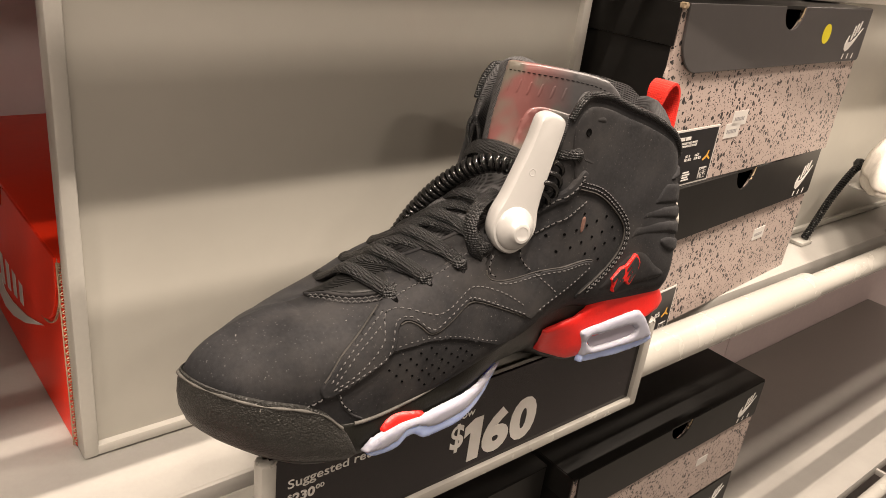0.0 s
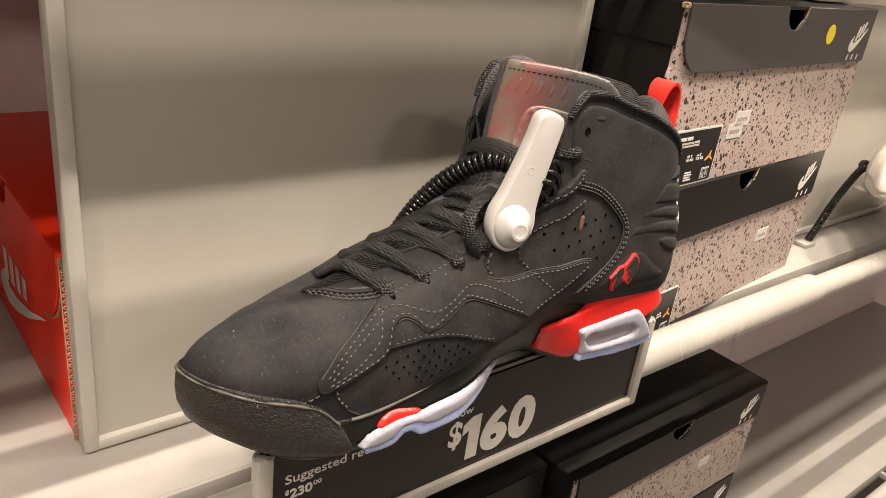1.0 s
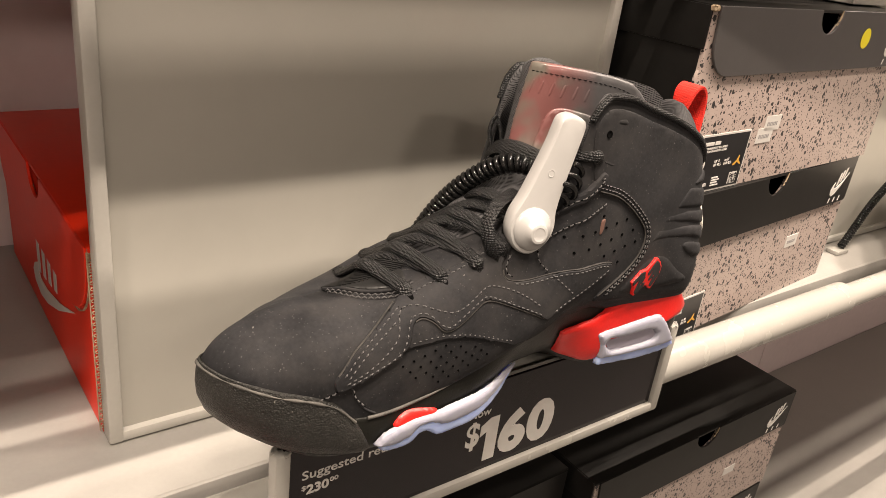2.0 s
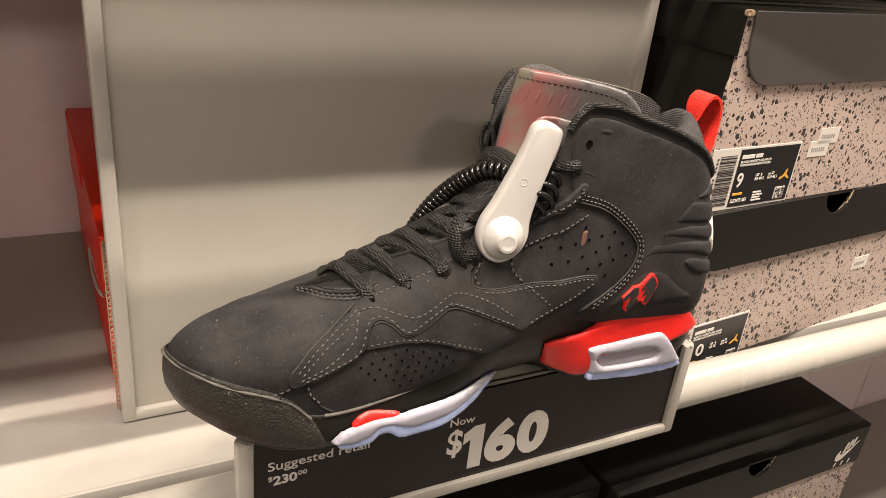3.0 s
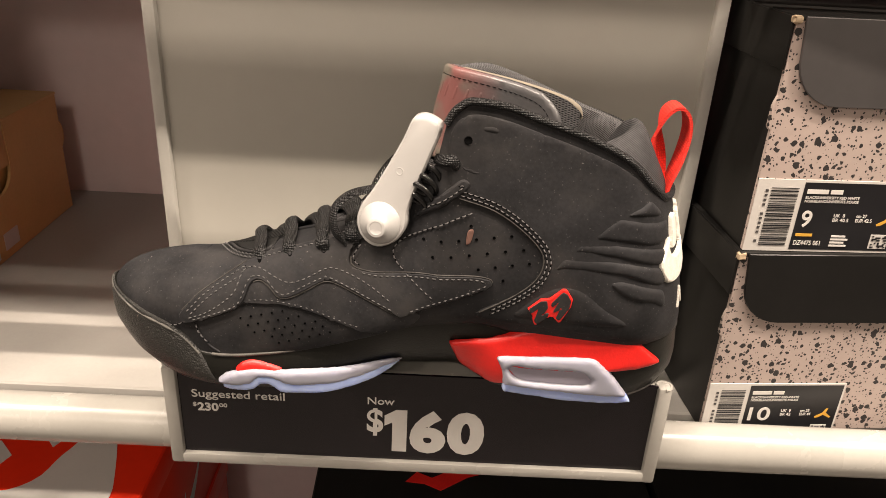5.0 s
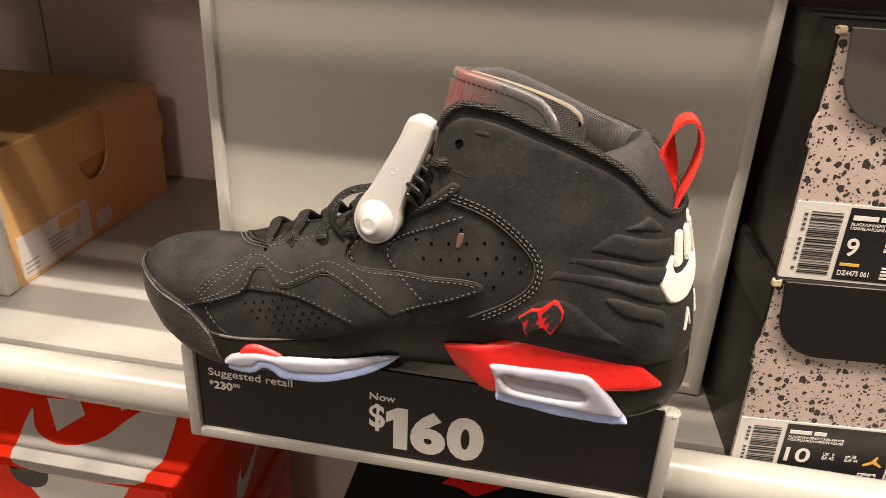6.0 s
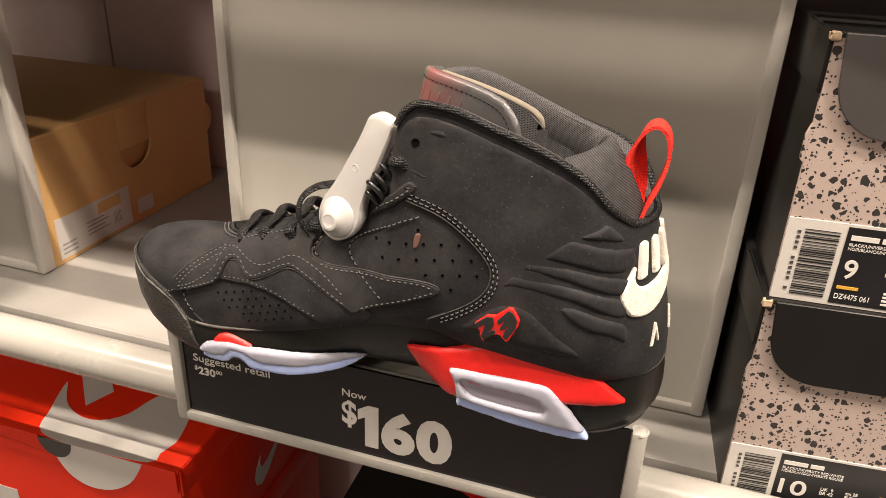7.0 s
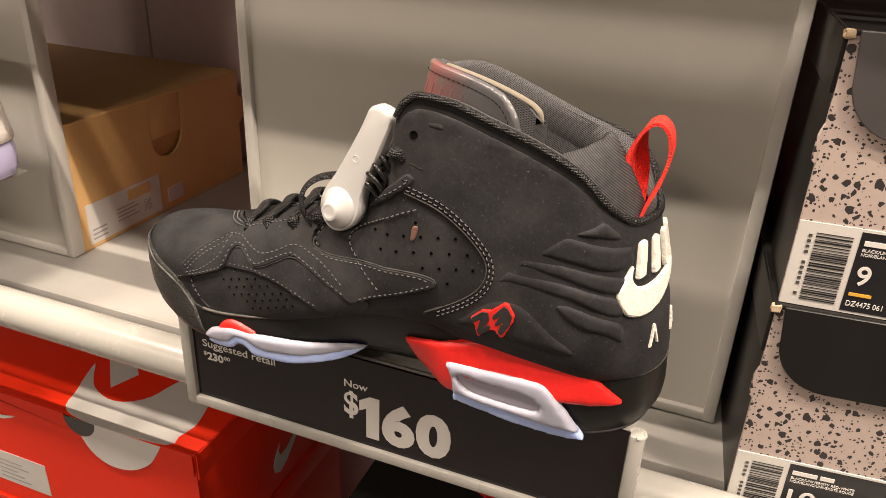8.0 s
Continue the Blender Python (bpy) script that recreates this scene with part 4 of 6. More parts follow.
def patch(outline, place, thick, edge=0.0012, cell=0.0022, hole=None, base=-0.0005, dome=1.0, relax=0):
    """A padded piece of skin with a rounded edge: an outline in (x, z), laid by place(x, z, out) on a curved side."""
    def spread(ring):
        length = sum(math.hypot(b[0] - a[0], b[1] - a[1]) for a, b in zip(ring, ring[1:] + ring[:1]))
        return [tuple(p) for p in curve_through(ring, max(24, int(length / (cell * 0.8))), closed=True)]
    rings = [spread(outline)] + ([spread(hole)] if hole else [])
    poly = rings[0]
    verts, edges = [], []
    for r in rings:
        k = len(verts)
        verts += [Vector(p) for p in r]
        edges += [(k + i, k + (i + 1) % len(r)) for i in range(len(r))]
    ring_pts = np.array([p for r in rings for p in r])
    xs, zs = [p[0] for p in poly], [p[1] for p in poly]
    extra = []
    for r in rings:
        m = len(r)
        for i in range(m):
            a, b = r[i - 1], r[(i + 1) % m]
            tx, tz = b[0] - a[0], b[1] - a[1]
            l = math.hypot(tx, tz) or 1
            for sgn in (1, -1):
                for frac in (0.3, 1.0):
                    extra.append((r[i][0] - sgn * tz / l * edge * frac, r[i][1] + sgn * tx / l * edge * frac))
    gx = np.arange(min(xs), max(xs), cell)
    gz = np.arange(min(zs), max(zs), cell)
    extra += [(x + (0.5 * cell if j % 2 else 0), z) for j, z in enumerate(gz) for x in gx]
    for x, z in extra:
        if inside(poly, x, z) and not (hole and inside(rings[1], x, z)):
            if np.min(np.hypot(ring_pts[:, 0] - x, ring_pts[:, 1] - z)) > edge * 0.22:
                verts.append(Vector((x, z)))
    vo, eo, fo, *_ = delaunay_2d_cdt(verts, edges, [], 0, 1e-6)
    bm = bmesh.new()
    vs = []
    for v in vo:
        d = float(np.min(np.hypot(ring_pts[:, 0] - v.x, ring_pts[:, 1] - v.y)))
        t = min(d / edge, 1)
        vs.append(bm.verts.new(place(v.x, v.y, base + (thick - base) * math.sqrt(max(0.0, 1 - (1 - t) ** 2)) ** dome)))
    for f in fo:
        cx, cz = sum(vo[i].x for i in f) / len(f), sum(vo[i].y for i in f) / len(f)
        if inside(poly, cx, cz) and not (hole and inside(rings[1], cx, cz)):
            bm.faces.new([vs[i] for i in f])
    bmesh.ops.delete(bm, geom=[v for v in bm.verts if not v.link_faces], context="VERTS")
    bmesh.ops.recalc_face_normals(bm, faces=bm.faces[:])
    for _ in range(relax):
        bmesh.ops.smooth_vert(bm, verts=bm.verts[:], factor=0.5, use_axis_x=True, use_axis_y=True, use_axis_z=True)
    if sum(f.normal.y * f.calc_area() for f in bm.faces) > 0:
        bmesh.ops.reverse_faces(bm, faces=bm.faces[:])
    return bm


def add_tube(bm, points, r, sides):
    pts = [Vector(p) for p in points]
    rows = []
    for i, p in enumerate(pts):
        t = (pts[min(i + 1, len(pts) - 1)] - pts[max(i - 1, 0)]).normalized()
        a = t.cross(Vector((0, 1, 0.1))).normalized()
        b = a.cross(t)
        q = r * (0.75 if i in (0, len(pts) - 1) else 1)
        rows.append([bm.verts.new(p + a * (q * math.cos(2 * math.pi * k / sides)) + b * (q * math.sin(2 * math.pi * k / sides))) for k in range(sides)])
    for i in range(len(rows) - 1):
        for k in range(sides):
            bm.faces.new((rows[i][k], rows[i][(k + 1) % sides], rows[i + 1][(k + 1) % sides], rows[i + 1][k]))
    bm.faces.new(rows[0][::-1])
    bm.faces.new(rows[-1])


def stitches(lines, place, pitch=0.0030, length=0.0023, r=0.00036, out=0.0005, gaps=False):
    """Rows of single stitches along lines in (x, z), or dark bits that stand for the shaded needle gaps between them.
    """
    bm = bmesh.new()
    for points in lines:
        c = curve_through(points, 300)
        s = np.concatenate([[0], np.cumsum(np.hypot(*np.diff(c, axis=0).T))])
        k = 0.0
        while k + length < s[-1]:
            spots_at = ((k + length - 0.0001, out - 0.7 * r), (k + pitch + 0.0001, out - 0.7 * r)) if gaps else ((k, out - r), (k + length / 2, out + r), (k + length, out - r))
            add_tube(bm, [place(float(np.interp(q, s, c[:, 0])), float(np.interp(q, s, c[:, 1])), o) for q, o in spots_at], r * (1.15 if gaps else 1.0), 5)
            k += pitch
    return bm


def offset_line(points, d):
    """A line beside a smooth line through points, at distance d to its left."""
    c = curve_through(points, 60)
    t = np.gradient(c, axis=0)
    n = np.stack([-t[:, 1], t[:, 0]], axis=1) / np.linalg.norm(t, axis=1)[:, None]
    return [tuple(p) for p in (c + n * d)[::3]]


def pits(places, place, r, out=0.0003):
    """Punched holes: a small dark disc in a raised rim each."""
    bm = bmesh.new()
    for x, z in places:
        rings = [[bm.verts.new(place(x + r * q * math.cos(2 * math.pi * k / 10), z + r * q * math.sin(2 * math.pi * k / 10), out + d)) for k in range(10)] for q, d in ((1.15, -0.0004), (1.05, 0.0001), (0.95, 0.0001), (0.75, -0.0001))]
        mid = bm.verts.new(place(x, z, out - 0.00015))
        for a, b in zip(rings, rings[1:]):
            for k in range(10):
                bm.faces.new((a[k], a[(k + 1) % 10], b[(k + 1) % 10], b[k]))
        for k in range(10):
            bm.faces.new((rings[-1][k], rings[-1][(k + 1) % 10], mid))
    bmesh.ops.recalc_face_normals(bm, faces=bm.faces[:])
    return bm


def pillow(outline, y, depth, r, count=72):
    """A flat body with rounded edges: an outline in (x, z), its back at y, facing -y."""
    c = curve_through(outline, count, closed=True)
    t = np.roll(c, -1, axis=0) - np.roll(c, 1, axis=0)
    n = np.stack([-t[:, 1], t[:, 0]], axis=1) / np.linalg.norm(t, axis=1)[:, None]
    mid = c.mean(axis=0)
    if np.sum(n * (mid - c)) < 0:
        n = -n
    rows = []
    for inset, d in ((r, 0.0), (r * 0.3, r * 0.3), (0, r), (0, depth - r), (r * 0.1, depth - r * 0.55), (r * 0.4, depth - r * 0.15), (r, depth)):
        rows.append([(c[i][0] + n[i][0] * inset, y - d, c[i][1] + n[i][1] * inset) for i in range(count)])
    bm = sheet(rows, closed_v=True)
    bm.verts.ensure_lookup_table()
    bm.faces.new(bm.verts[:count])
    bm.faces.new(bm.verts[-count:])
    bmesh.ops.recalc_face_normals(bm, faces=bm.faces[:])
    return bm


def ribbon(points, outward, half, thick, count=40):
    """A flat lace along points; outward(p) gives the direction that its broad side faces."""
    line = curve_through(points, count)
    rows = []
    for i, q in enumerate(line):
        p = Vector(q)
        t = Vector(line[min(i + 1, count - 1)] - line[max(i - 1, 0)]).normalized()
        n = Vector(outward(p))
        n = (n - t * n.dot(t)).normalized()
        b = t.cross(n)
        rows.append([p + b * (half * math.cos(a)) + n * (thick * math.sin(a)) for a in [2 * math.pi * k / 10 for k in range(10)]])
    bm = sheet(rows, closed_v=True)
    bm.verts.ensure_lookup_table()
    bm.faces.new(bm.verts[:10])
    bm.faces.new(bm.verts[-10:])
    bmesh.ops.recalc_face_normals(bm, faces=bm.faces[:])
    return bm


shoe = thing("high_top_shoe", (0.26, 0.278, 1.107), "black nubuck high-top shoe with red heel panels and laces", "shoe", "display shoes")

# upper: one skin, open at the throat and the collar
HS = [0.0, 0.04, 0.1, 0.18, 0.27, 0.36, 0.45, 0.54, 0.62, 0.70, 0.77, 0.83, 0.88, 0.92, 0.955, 0.98, 0.993, 1.0]
bm = sheet([[upper(i / NS, h) for h in HS] for i in range(NS)], closed_u=True)
bmesh.ops.remove_doubles(bm, verts=bm.verts, dist=0.00012)
bmesh.ops.recalc_face_normals(bm, faces=bm.faces[:])
up = part("upper", bm, NUBUCK, shoe, "black nubuck upper with dust specks", smooth=1.2)
sol = up.modifiers.new("thickness", "SOLIDIFY")
sol.thickness, sol.offset = 0.002, -1

# lining: padded fabric inside the collar
rows = []
for i in range(NS):
    s = i / NS
    x, y = plan_at(s)
    if x < 0.262:
        continue
    row = []
    inner = step(S_HEEL - 0.01, S_HEEL + 0.06, s)
    pad = (0.006 + 0.003 * inner) * step(0.27, 0.30, x) + 0.003 * inner * step(0.345, 0.375, x)
    lift = step(0.275, 0.30, x) * (0.2 + 0.5 * inner)
    for h, inn, dz in ((0.96, 0.002, 0), (1.0, 0.0015, 0.001), (1.0, 0.35 * pad + 0.002, 0.0045), (1.0, pad, 0.0035), (0.96, pad + 0.002, 0), (0.88, pad + 0.003, 0), (0.75, pad + 0.001, 0), (0.6, 0.004, 0), (0.4, 0.003, 0), (0.15, 0.003, 0)):
        p = upper(s, h)
        ax = min(max(x, XA), XB)
        v = Vector((ax - p.x, YC - p.y, 0))
        v = v.normalized() if v.length > 1e-6 else v
        row.append(p + v * inn + Vector((0, 0, dz * lift)))
    rows.append(row)
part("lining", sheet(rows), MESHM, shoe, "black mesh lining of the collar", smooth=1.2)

# heel pad: a fat ribbed cushion inside the back of the collar
pad_z = smooth_knots((-0.115, -0.094, -0.065, -0.041, -0.022, -0.010, 0.0, 0.03, 0.07), (1.2595, 1.2650, 1.2685, 1.2655, 1.2600, 1.2510, 1.2380, 1.2400, 1.2440))
pad_in = smooth_knots((-0.115, -0.094, -0.065, -0.041, -0.022, -0.010, 0.0, 0.03, 0.07), (0.009, 0.016, 0.022, 0.026, 0.027, 0.022, 0.016, 0.016, 0.012))
rows = []
for k in range(61):
    d = -0.115 + 0.185 * k / 60
    s = S_HEEL + d
    x, y = plan_at(s)
    ax = min(max(x, XA), XB)
    p = upper(s, 1.0)
    v = Vector((ax - p.x, YC - p.y, 0)).normalized()
    rise, deep = pad_z(d) - p.z, pad_in(d)
    rows.append([p + v * (0.001 + deep * i) + Vector((0, 0, rise * z - 0.001)) for i, z in ((0.0, -0.1), (0.08, 0.16), (0.22, 0.40), (0.42, 0.66), (0.62, 0.85), (0.82, 0.97), (1.0, 1.0), (1.15, 0.95), (1.3, 0.78), (1.4, 0.4), (1.45, -0.8))])
bm = sheet(rows)
bmesh.ops.recalc_face_normals(bm, faces=bm.faces[:])
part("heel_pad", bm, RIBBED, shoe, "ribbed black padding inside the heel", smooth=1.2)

# collar piping: a braided rope along the top edge
pts = [upper(i / NS, 1.0) + Vector((0, 0, 0.0004)) for i in range(NS) if plan_at(i / NS)[0] >= 0.2775]
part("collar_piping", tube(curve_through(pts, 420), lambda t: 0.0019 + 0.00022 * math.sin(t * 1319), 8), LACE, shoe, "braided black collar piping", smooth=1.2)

# midsole wall
rows = []
for i in range(NS):
    s = i / NS
    x, y = plan_at(s)
    z0, z1 = z_sole(x), fox(s)
    ax = min(max(x, XA), XB)
    row = [sole_wall(s, z0 + (z1 - z0) * f) for f in (0.0, 0.06, 0.15, 0.3, 0.5, 0.7, 0.85, 0.95, 1.0)]
    top = row[-1]
    v = Vector((ax - x, YC - y, 0)).normalized()
    row += [top + v * 0.0008 + Vector((0, 0, 0.0006)), top + v * 0.003 + Vector((0, 0, 0.0003)), top + v * 0.006 - Vector((0, 0, 0.004))]
    row.insert(0, row[0] + v * 0.004 - Vector((0, 0, 0.0005)))
    rows.append(row)
bm = sheet(rows, closed_u=True)
bm.verts.ensure_lookup_table()
m = len(rows[0])
bm.faces.new([bm.verts[i * m] for i in range(NS)])
bmesh.ops.recalc_face_normals(bm, faces=bm.faces[:])
part("midsole", bm, MIDSOLE, shoe, "black foam midsole", smooth=0.9)

# toe cap
rows = []
for i in range(NS):
    s = (i / NS + 0.5) % 1.0
    x, y = plan_at(s)
    if x > 0.166:
        continue
    fade = step(0.167, 0.160, x)
    ax = min(max(x, XA), XB)
    v = Vector((x - ax, y - YC, 0)).normalized()
    z0, z1 = z_sole(x), fox(s) + 0.0012 * fade - 0.018 * step(0.154, 0.166, x)
    out = 0.0020 * fade - 0.0004 - 0.0010 * step(0.125, 0.105, x)
    row = []
    for f, o in ((0.0, -0.003), (0.03, 0.2), (0.12, 0.8), (0.14, 0.5), (0.16, 0.85), (0.3, 1.0), (0.5, 1.0), (0.7, 1.0), (0.86, 0.95), (0.95, 0.8), (1.0, 0.3), (1.0, -1.2)):
        p = sole_wall(s, z0 + (z1 - z0) * f)
        row.append(p + v * (-0.003 if o == -0.003 else out * o))
    rows.append(row)
bm = sheet(rows)
bmesh.ops.recalc_face_normals(bm, faces=bm.faces[:])
cap = part("toe_cap", bm, RUBBER, shoe, "grained black rubber toe cap", smooth=0.9)

edge = [Vector(r[9]) + Vector((0, 0, 0.0003)) for r in rows if r[9][0] < 0.157]
part("cap_edge", tube(curve_through(edge, 120), lambda t: 0.0006 + 0.0004 * math.sin(t * 61) * math.sin(t * 23), 6), WORN, cap, "dusty worn edge of the toe cap", smooth=1.2)
edge = [sole_wall(s, z_fox(plan_at(s)[0]) + 0.0004) for s in _ss if 0.162 < plan_at(s)[0] < 0.30]
part("sole_edge", tube(curve_through(edge, 80), lambda t: 0.0009 * (1 - 0.6 * t), 6), WORN, shoe, "worn upper edge of the sole", smooth=1.2)

edge = [sole_wall(i / NS, fox(i / NS) + 0.0004) for i in range(NS) if plan_at(i / NS)[0] > 0.372]
part("sole_edge", tube(curve_through(edge, 90), 0.0007, 6), CUTEDGE, shoe, "greyish upper edge of the heel sole", smooth=1.2)
edge = [sole_wall(i / NS, z_sole(plan_at(i / NS)[0]) + 0.0004) for i in range(NS) if plan_at(i / NS)[0] > 0.372]
part("sole_edge", tube(curve_through(edge, 90), 0.0008, 6), CUTEDGE, shoe, "greyish lower edge of the heel sole", smooth=1.2)

def on_unit(x, z, out=0.0):
    """A place on the outer sole wall, upright below the height of the units' top."""
    p = on_sole(x, max(z, 1.131), out)
    p.z = z
    return p


# red heel panel and milky units
RED = [(0.2874, 1.1478), (0.2897, 1.1494), (0.3088, 1.1536), (0.3227, 1.1580), (0.3404, 1.1630), (0.3571, 1.1655), (0.3696, 1.1650), (0.382, 1.1605), (0.3943, 1.1490), (0.4019, 1.1420), (0.4038, 1.1398), (0.4025, 1.1380), (0.3931, 1.1370), (0.376, 1.1362), (0.345, 1.131), (0.316, 1.1225), (0.307, 1.124), (0.296, 1.128), (0.2909, 1.138)]
part("heel_panel", patch(RED, on_sole, 0.0036, 0.0026, relax=2), REDTPU, shoe, "moulded red heel panel", smooth=1.2)
WTOP = [(0.3130, 1.1425), (0.3155, 1.1452), (0.3301, 1.1456), (0.3506, 1.1466), (0.3633, 1.1466), (0.3680, 1.1450), (0.3744, 1.1388), (0.3804, 1.131)]
WIN = WTOP + [(0.3862, 1.1225), (0.383, 1.1216), (0.355, 1.1224), (0.324, 1.1244), (0.3180, 1.1258), (0.3172, 1.131), (0.3150, 1.1390)]
WBASE = [(x + 0.002, z - 0.004) for x, z in WTOP[:5]] + [(0.3670, 1.1420), (0.3744, 1.1370), (0.3804, 1.1295)] + [(0.3885, 1.1190), (0.385, 1.1170), (0.366, 1.1168), (0.348, 1.1176), (0.325, 1.1200), (0.3180, 1.1216), (0.3186, 1.131)]
SLOT = [(0.3215, 1.1372), (0.334, 1.1366), (0.3489, 1.1366), (0.3589, 1.1362), (0.3637, 1.1333), (0.3649, 1.1312), (0.3584, 1.1298), (0.341, 1.1298), (0.3280, 1.1308), (0.3235, 1.1340)]
win = part("heel_unit", patch(WIN, on_unit, 0.0060, 0.0024, hole=SLOT, cell=0.0018, relax=2), MILK, shoe, "milky translucent heel unit", smooth=1.2)
part("slot", patch([(0.3430 + (x - 0.3430) * 1.08, 1.1335 + (z - 1.1335) * 1.35) for x, z in SLOT], on_unit, 0.0038, 0.0006), SLOTM, win, "recess of the heel unit")
part("rim", patch(WBASE, on_unit, 0.0046, 0.0016, hole=[(0.3430 + (x - 0.3430) * 1.05, 1.1335 + (z - 1.1335) * 1.2) for x, z in SLOT], cell=0.0018, relax=1), ICE, win, "icy blue lower rim", smooth=1.2)
part("toe_insert", patch([(0.175, 1.130), (0.1775, 1.1345), (0.183, 1.1368), (0.190, 1.1360), (0.200, 1.1322), (0.188, 1.128)], on_sole, 0.0022, 0.002), REDTPU, shoe, "red insert above the front unit", smooth=1.2)
FTOP = [(0.1645, 1.1235), (0.1690, 1.1285), (0.1749, 1.1311), (0.1849, 1.1334), (0.2012, 1.1332), (0.2201, 1.1345), (0.2369, 1.1343), (0.251, 1.1344), (0.2635, 1.1325)]
FWIN = FTOP + [(0.250, 1.1280), (0.232, 1.1246), (0.213, 1.1232), (0.2020, 1.1234), (0.1966, 1.1260), (0.1915, 1.1270), (0.1870, 1.1262), (0.184, 1.1230), (0.177, 1.1212), (0.169, 1.1214)]
FBASE = [(x, z - 0.0035) for x, z in FTOP[1:-1]] + [(0.2620, 1.1318), (0.250, 1.1238), (0.230, 1.1196), (0.213, 1.1184), (0.2000, 1.1184), (0.1945, 1.1220), (0.1912, 1.1235), (0.1882, 1.1228), (0.184, 1.1195), (0.177, 1.1184), (0.168, 1.1198)]
fw = part("front_unit", patch(FWIN, on_unit, 0.0042, 0.0024, cell=0.0016, relax=2), MILK, shoe, "milky translucent front unit", smooth=1.2)
part("rim", patch(FBASE, on_unit, 0.0036, 0.0014, cell=0.0016, relax=1), ICE, fw, "icy blue lower rim", smooth=1.2)

# overlays on the outer side
def fading(place, x0, x1):
    """A placing whose thickness runs out between x0 and x1."""
    return lambda x, z, out: place(x, z, out * (1 - step(x0, x1, x)))


QUARTER = [(0.2865, 1.2335), (0.305, 1.2275), (0.319, 1.2185), (0.330, 1.208), (0.3325, 1.200), (0.329, 1.191), (0.319, 1.182), (0.300, 1.1705), (0.312, 1.1655), (0.350, 1.162), (0.385, 1.160), (0.394, 1.185), (0.394, 1.212), (0.390, 1.231), (0.372, 1.247), (0.352, 1.2565), (0.325, 1.2655), (0.306, 1.2715), (0.292, 1.2730), (0.2845, 1.268), (0.282, 1.255)]
part("quarter_panel", patch(QUARTER, fading(on_side, 0.35, 0.385), 0.0010, 0.0012, cell=0.0035), NUBUCK, shoe)
WAVE = [(0.1818, 1.1718), (0.184, 1.1775), (0.186, 1.1799), (0.1883, 1.1809), (0.1911, 1.1807), (0.195, 1.1785), (0.1986, 1.175), (0.2019, 1.1743), (0.2067, 1.1757), (0.2143, 1.1798), (0.2202, 1.1832), (0.2238, 1.1841), (0.2278, 1.1835), (0.236, 1.1804), (0.2489, 1.1748), (0.2581, 1.1703)]
MIDLAYER = [(0.172, 1.1630), (0.1802, 1.1684), (0.1914, 1.1698), (0.2014, 1.1703), (0.2143, 1.1682), (0.227, 1.1638), (0.2365, 1.1606), (0.2441, 1.1582), (0.262, 1.1600), (0.272, 1.170), (0.255, 1.176), (0.232, 1.188), (0.210, 1.184), (0.190, 1.187), (0.178, 1.176)]
part("side_panel", patch(MIDLAYER, on_side, 0.0011, 0.0007, cell=0.003), NUBUCK, shoe)
OVER = [(0.1465, 1.1552), (0.1456, 1.1586), (0.1475, 1.1620), (0.157, 1.1712), (0.170, 1.1800), (0.180, 1.1858), (0.189, 1.1900), (0.206, 1.1970), (0.224, 1.2040), (0.240, 1.2115), (0.247, 1.2105), (0.2390, 1.2030), (0.2355, 1.1975), (0.2360, 1.1932), (0.2405, 1.1910), (0.2507, 1.1905), (0.2753, 1.1929), (0.2964, 1.1931), (0.3055, 1.1916), (0.3076, 1.1895), (0.3060, 1.1866), (0.2928, 1.1807), (0.2757, 1.1745), (0.2625, 1.1685)] + WAVE[::-1] + [(0.1786, 1.1675), (0.1734, 1.1642), (0.161, 1.1585), (0.1508, 1.1550)]
part("eyestay", patch(OVER, on_side, 0.0020, 0.0007, cell=0.0028), NUBUCK, shoe, "stitched nubuck eyestay with a wavy edge")
part("lace_tab", patch([(0.266, 1.2185), (0.277, 1.2310), (0.288, 1.2420), (0.2925, 1.2415), (0.2930, 1.2385), (0.288, 1.2340), (0.274, 1.2225)], on_side, 0.0022, 0.0012), NUBUCK, shoe)
part("toe_seam", tube([on_side(x, z, 0.0002) for x, z in curve_through([(0.1530, 1.1555), (0.1543, 1.1531), (0.1564, 1.1483), (0.1606, 1.1428), (0.1660, 1.1390)], 20)], 0.0006, 6), NUBUCK, shoe, smooth=1.2)
for ridge in ([(0.3715, 1.2268), (0.3792, 1.2314), (0.3828, 1.2336), (0.3874, 1.2301), (0.3912, 1.2245), (0.3815, 1.2258)],
              [(0.3546, 1.2142), (0.361, 1.2204), (0.367, 1.2248), (0.3709, 1.2252), (0.3931, 1.2208), (0.396, 1.2190), (0.396, 1.2100), (0.3726, 1.2130), (0.3592, 1.2138)],
              [(0.3452, 1.2066), (0.3488, 1.2114), (0.3513, 1.2124), (0.3727, 1.2116), (0.3955, 1.2065), (0.3955, 1.1990), (0.3738, 1.2041), (0.352, 1.2066)],
              [(0.3381, 1.197), (0.3415, 1.2038), (0.3468, 1.2048), (0.374, 1.2028), (0.396, 1.1965), (0.396, 1.1880), (0.3751, 1.1952), (0.3477, 1.1972)],
              [(0.367, 1.1907), (0.3726, 1.1932), (0.3894, 1.1885), (0.398, 1.184), (0.399, 1.1750), (0.3909, 1.1798), (0.3766, 1.1837)]):
    part("heel_ridge", patch(ridge, on_side, 0.0014, 0.0022, cell=0.0016, dome=1.2, relax=2), NUBUCK, shoe)
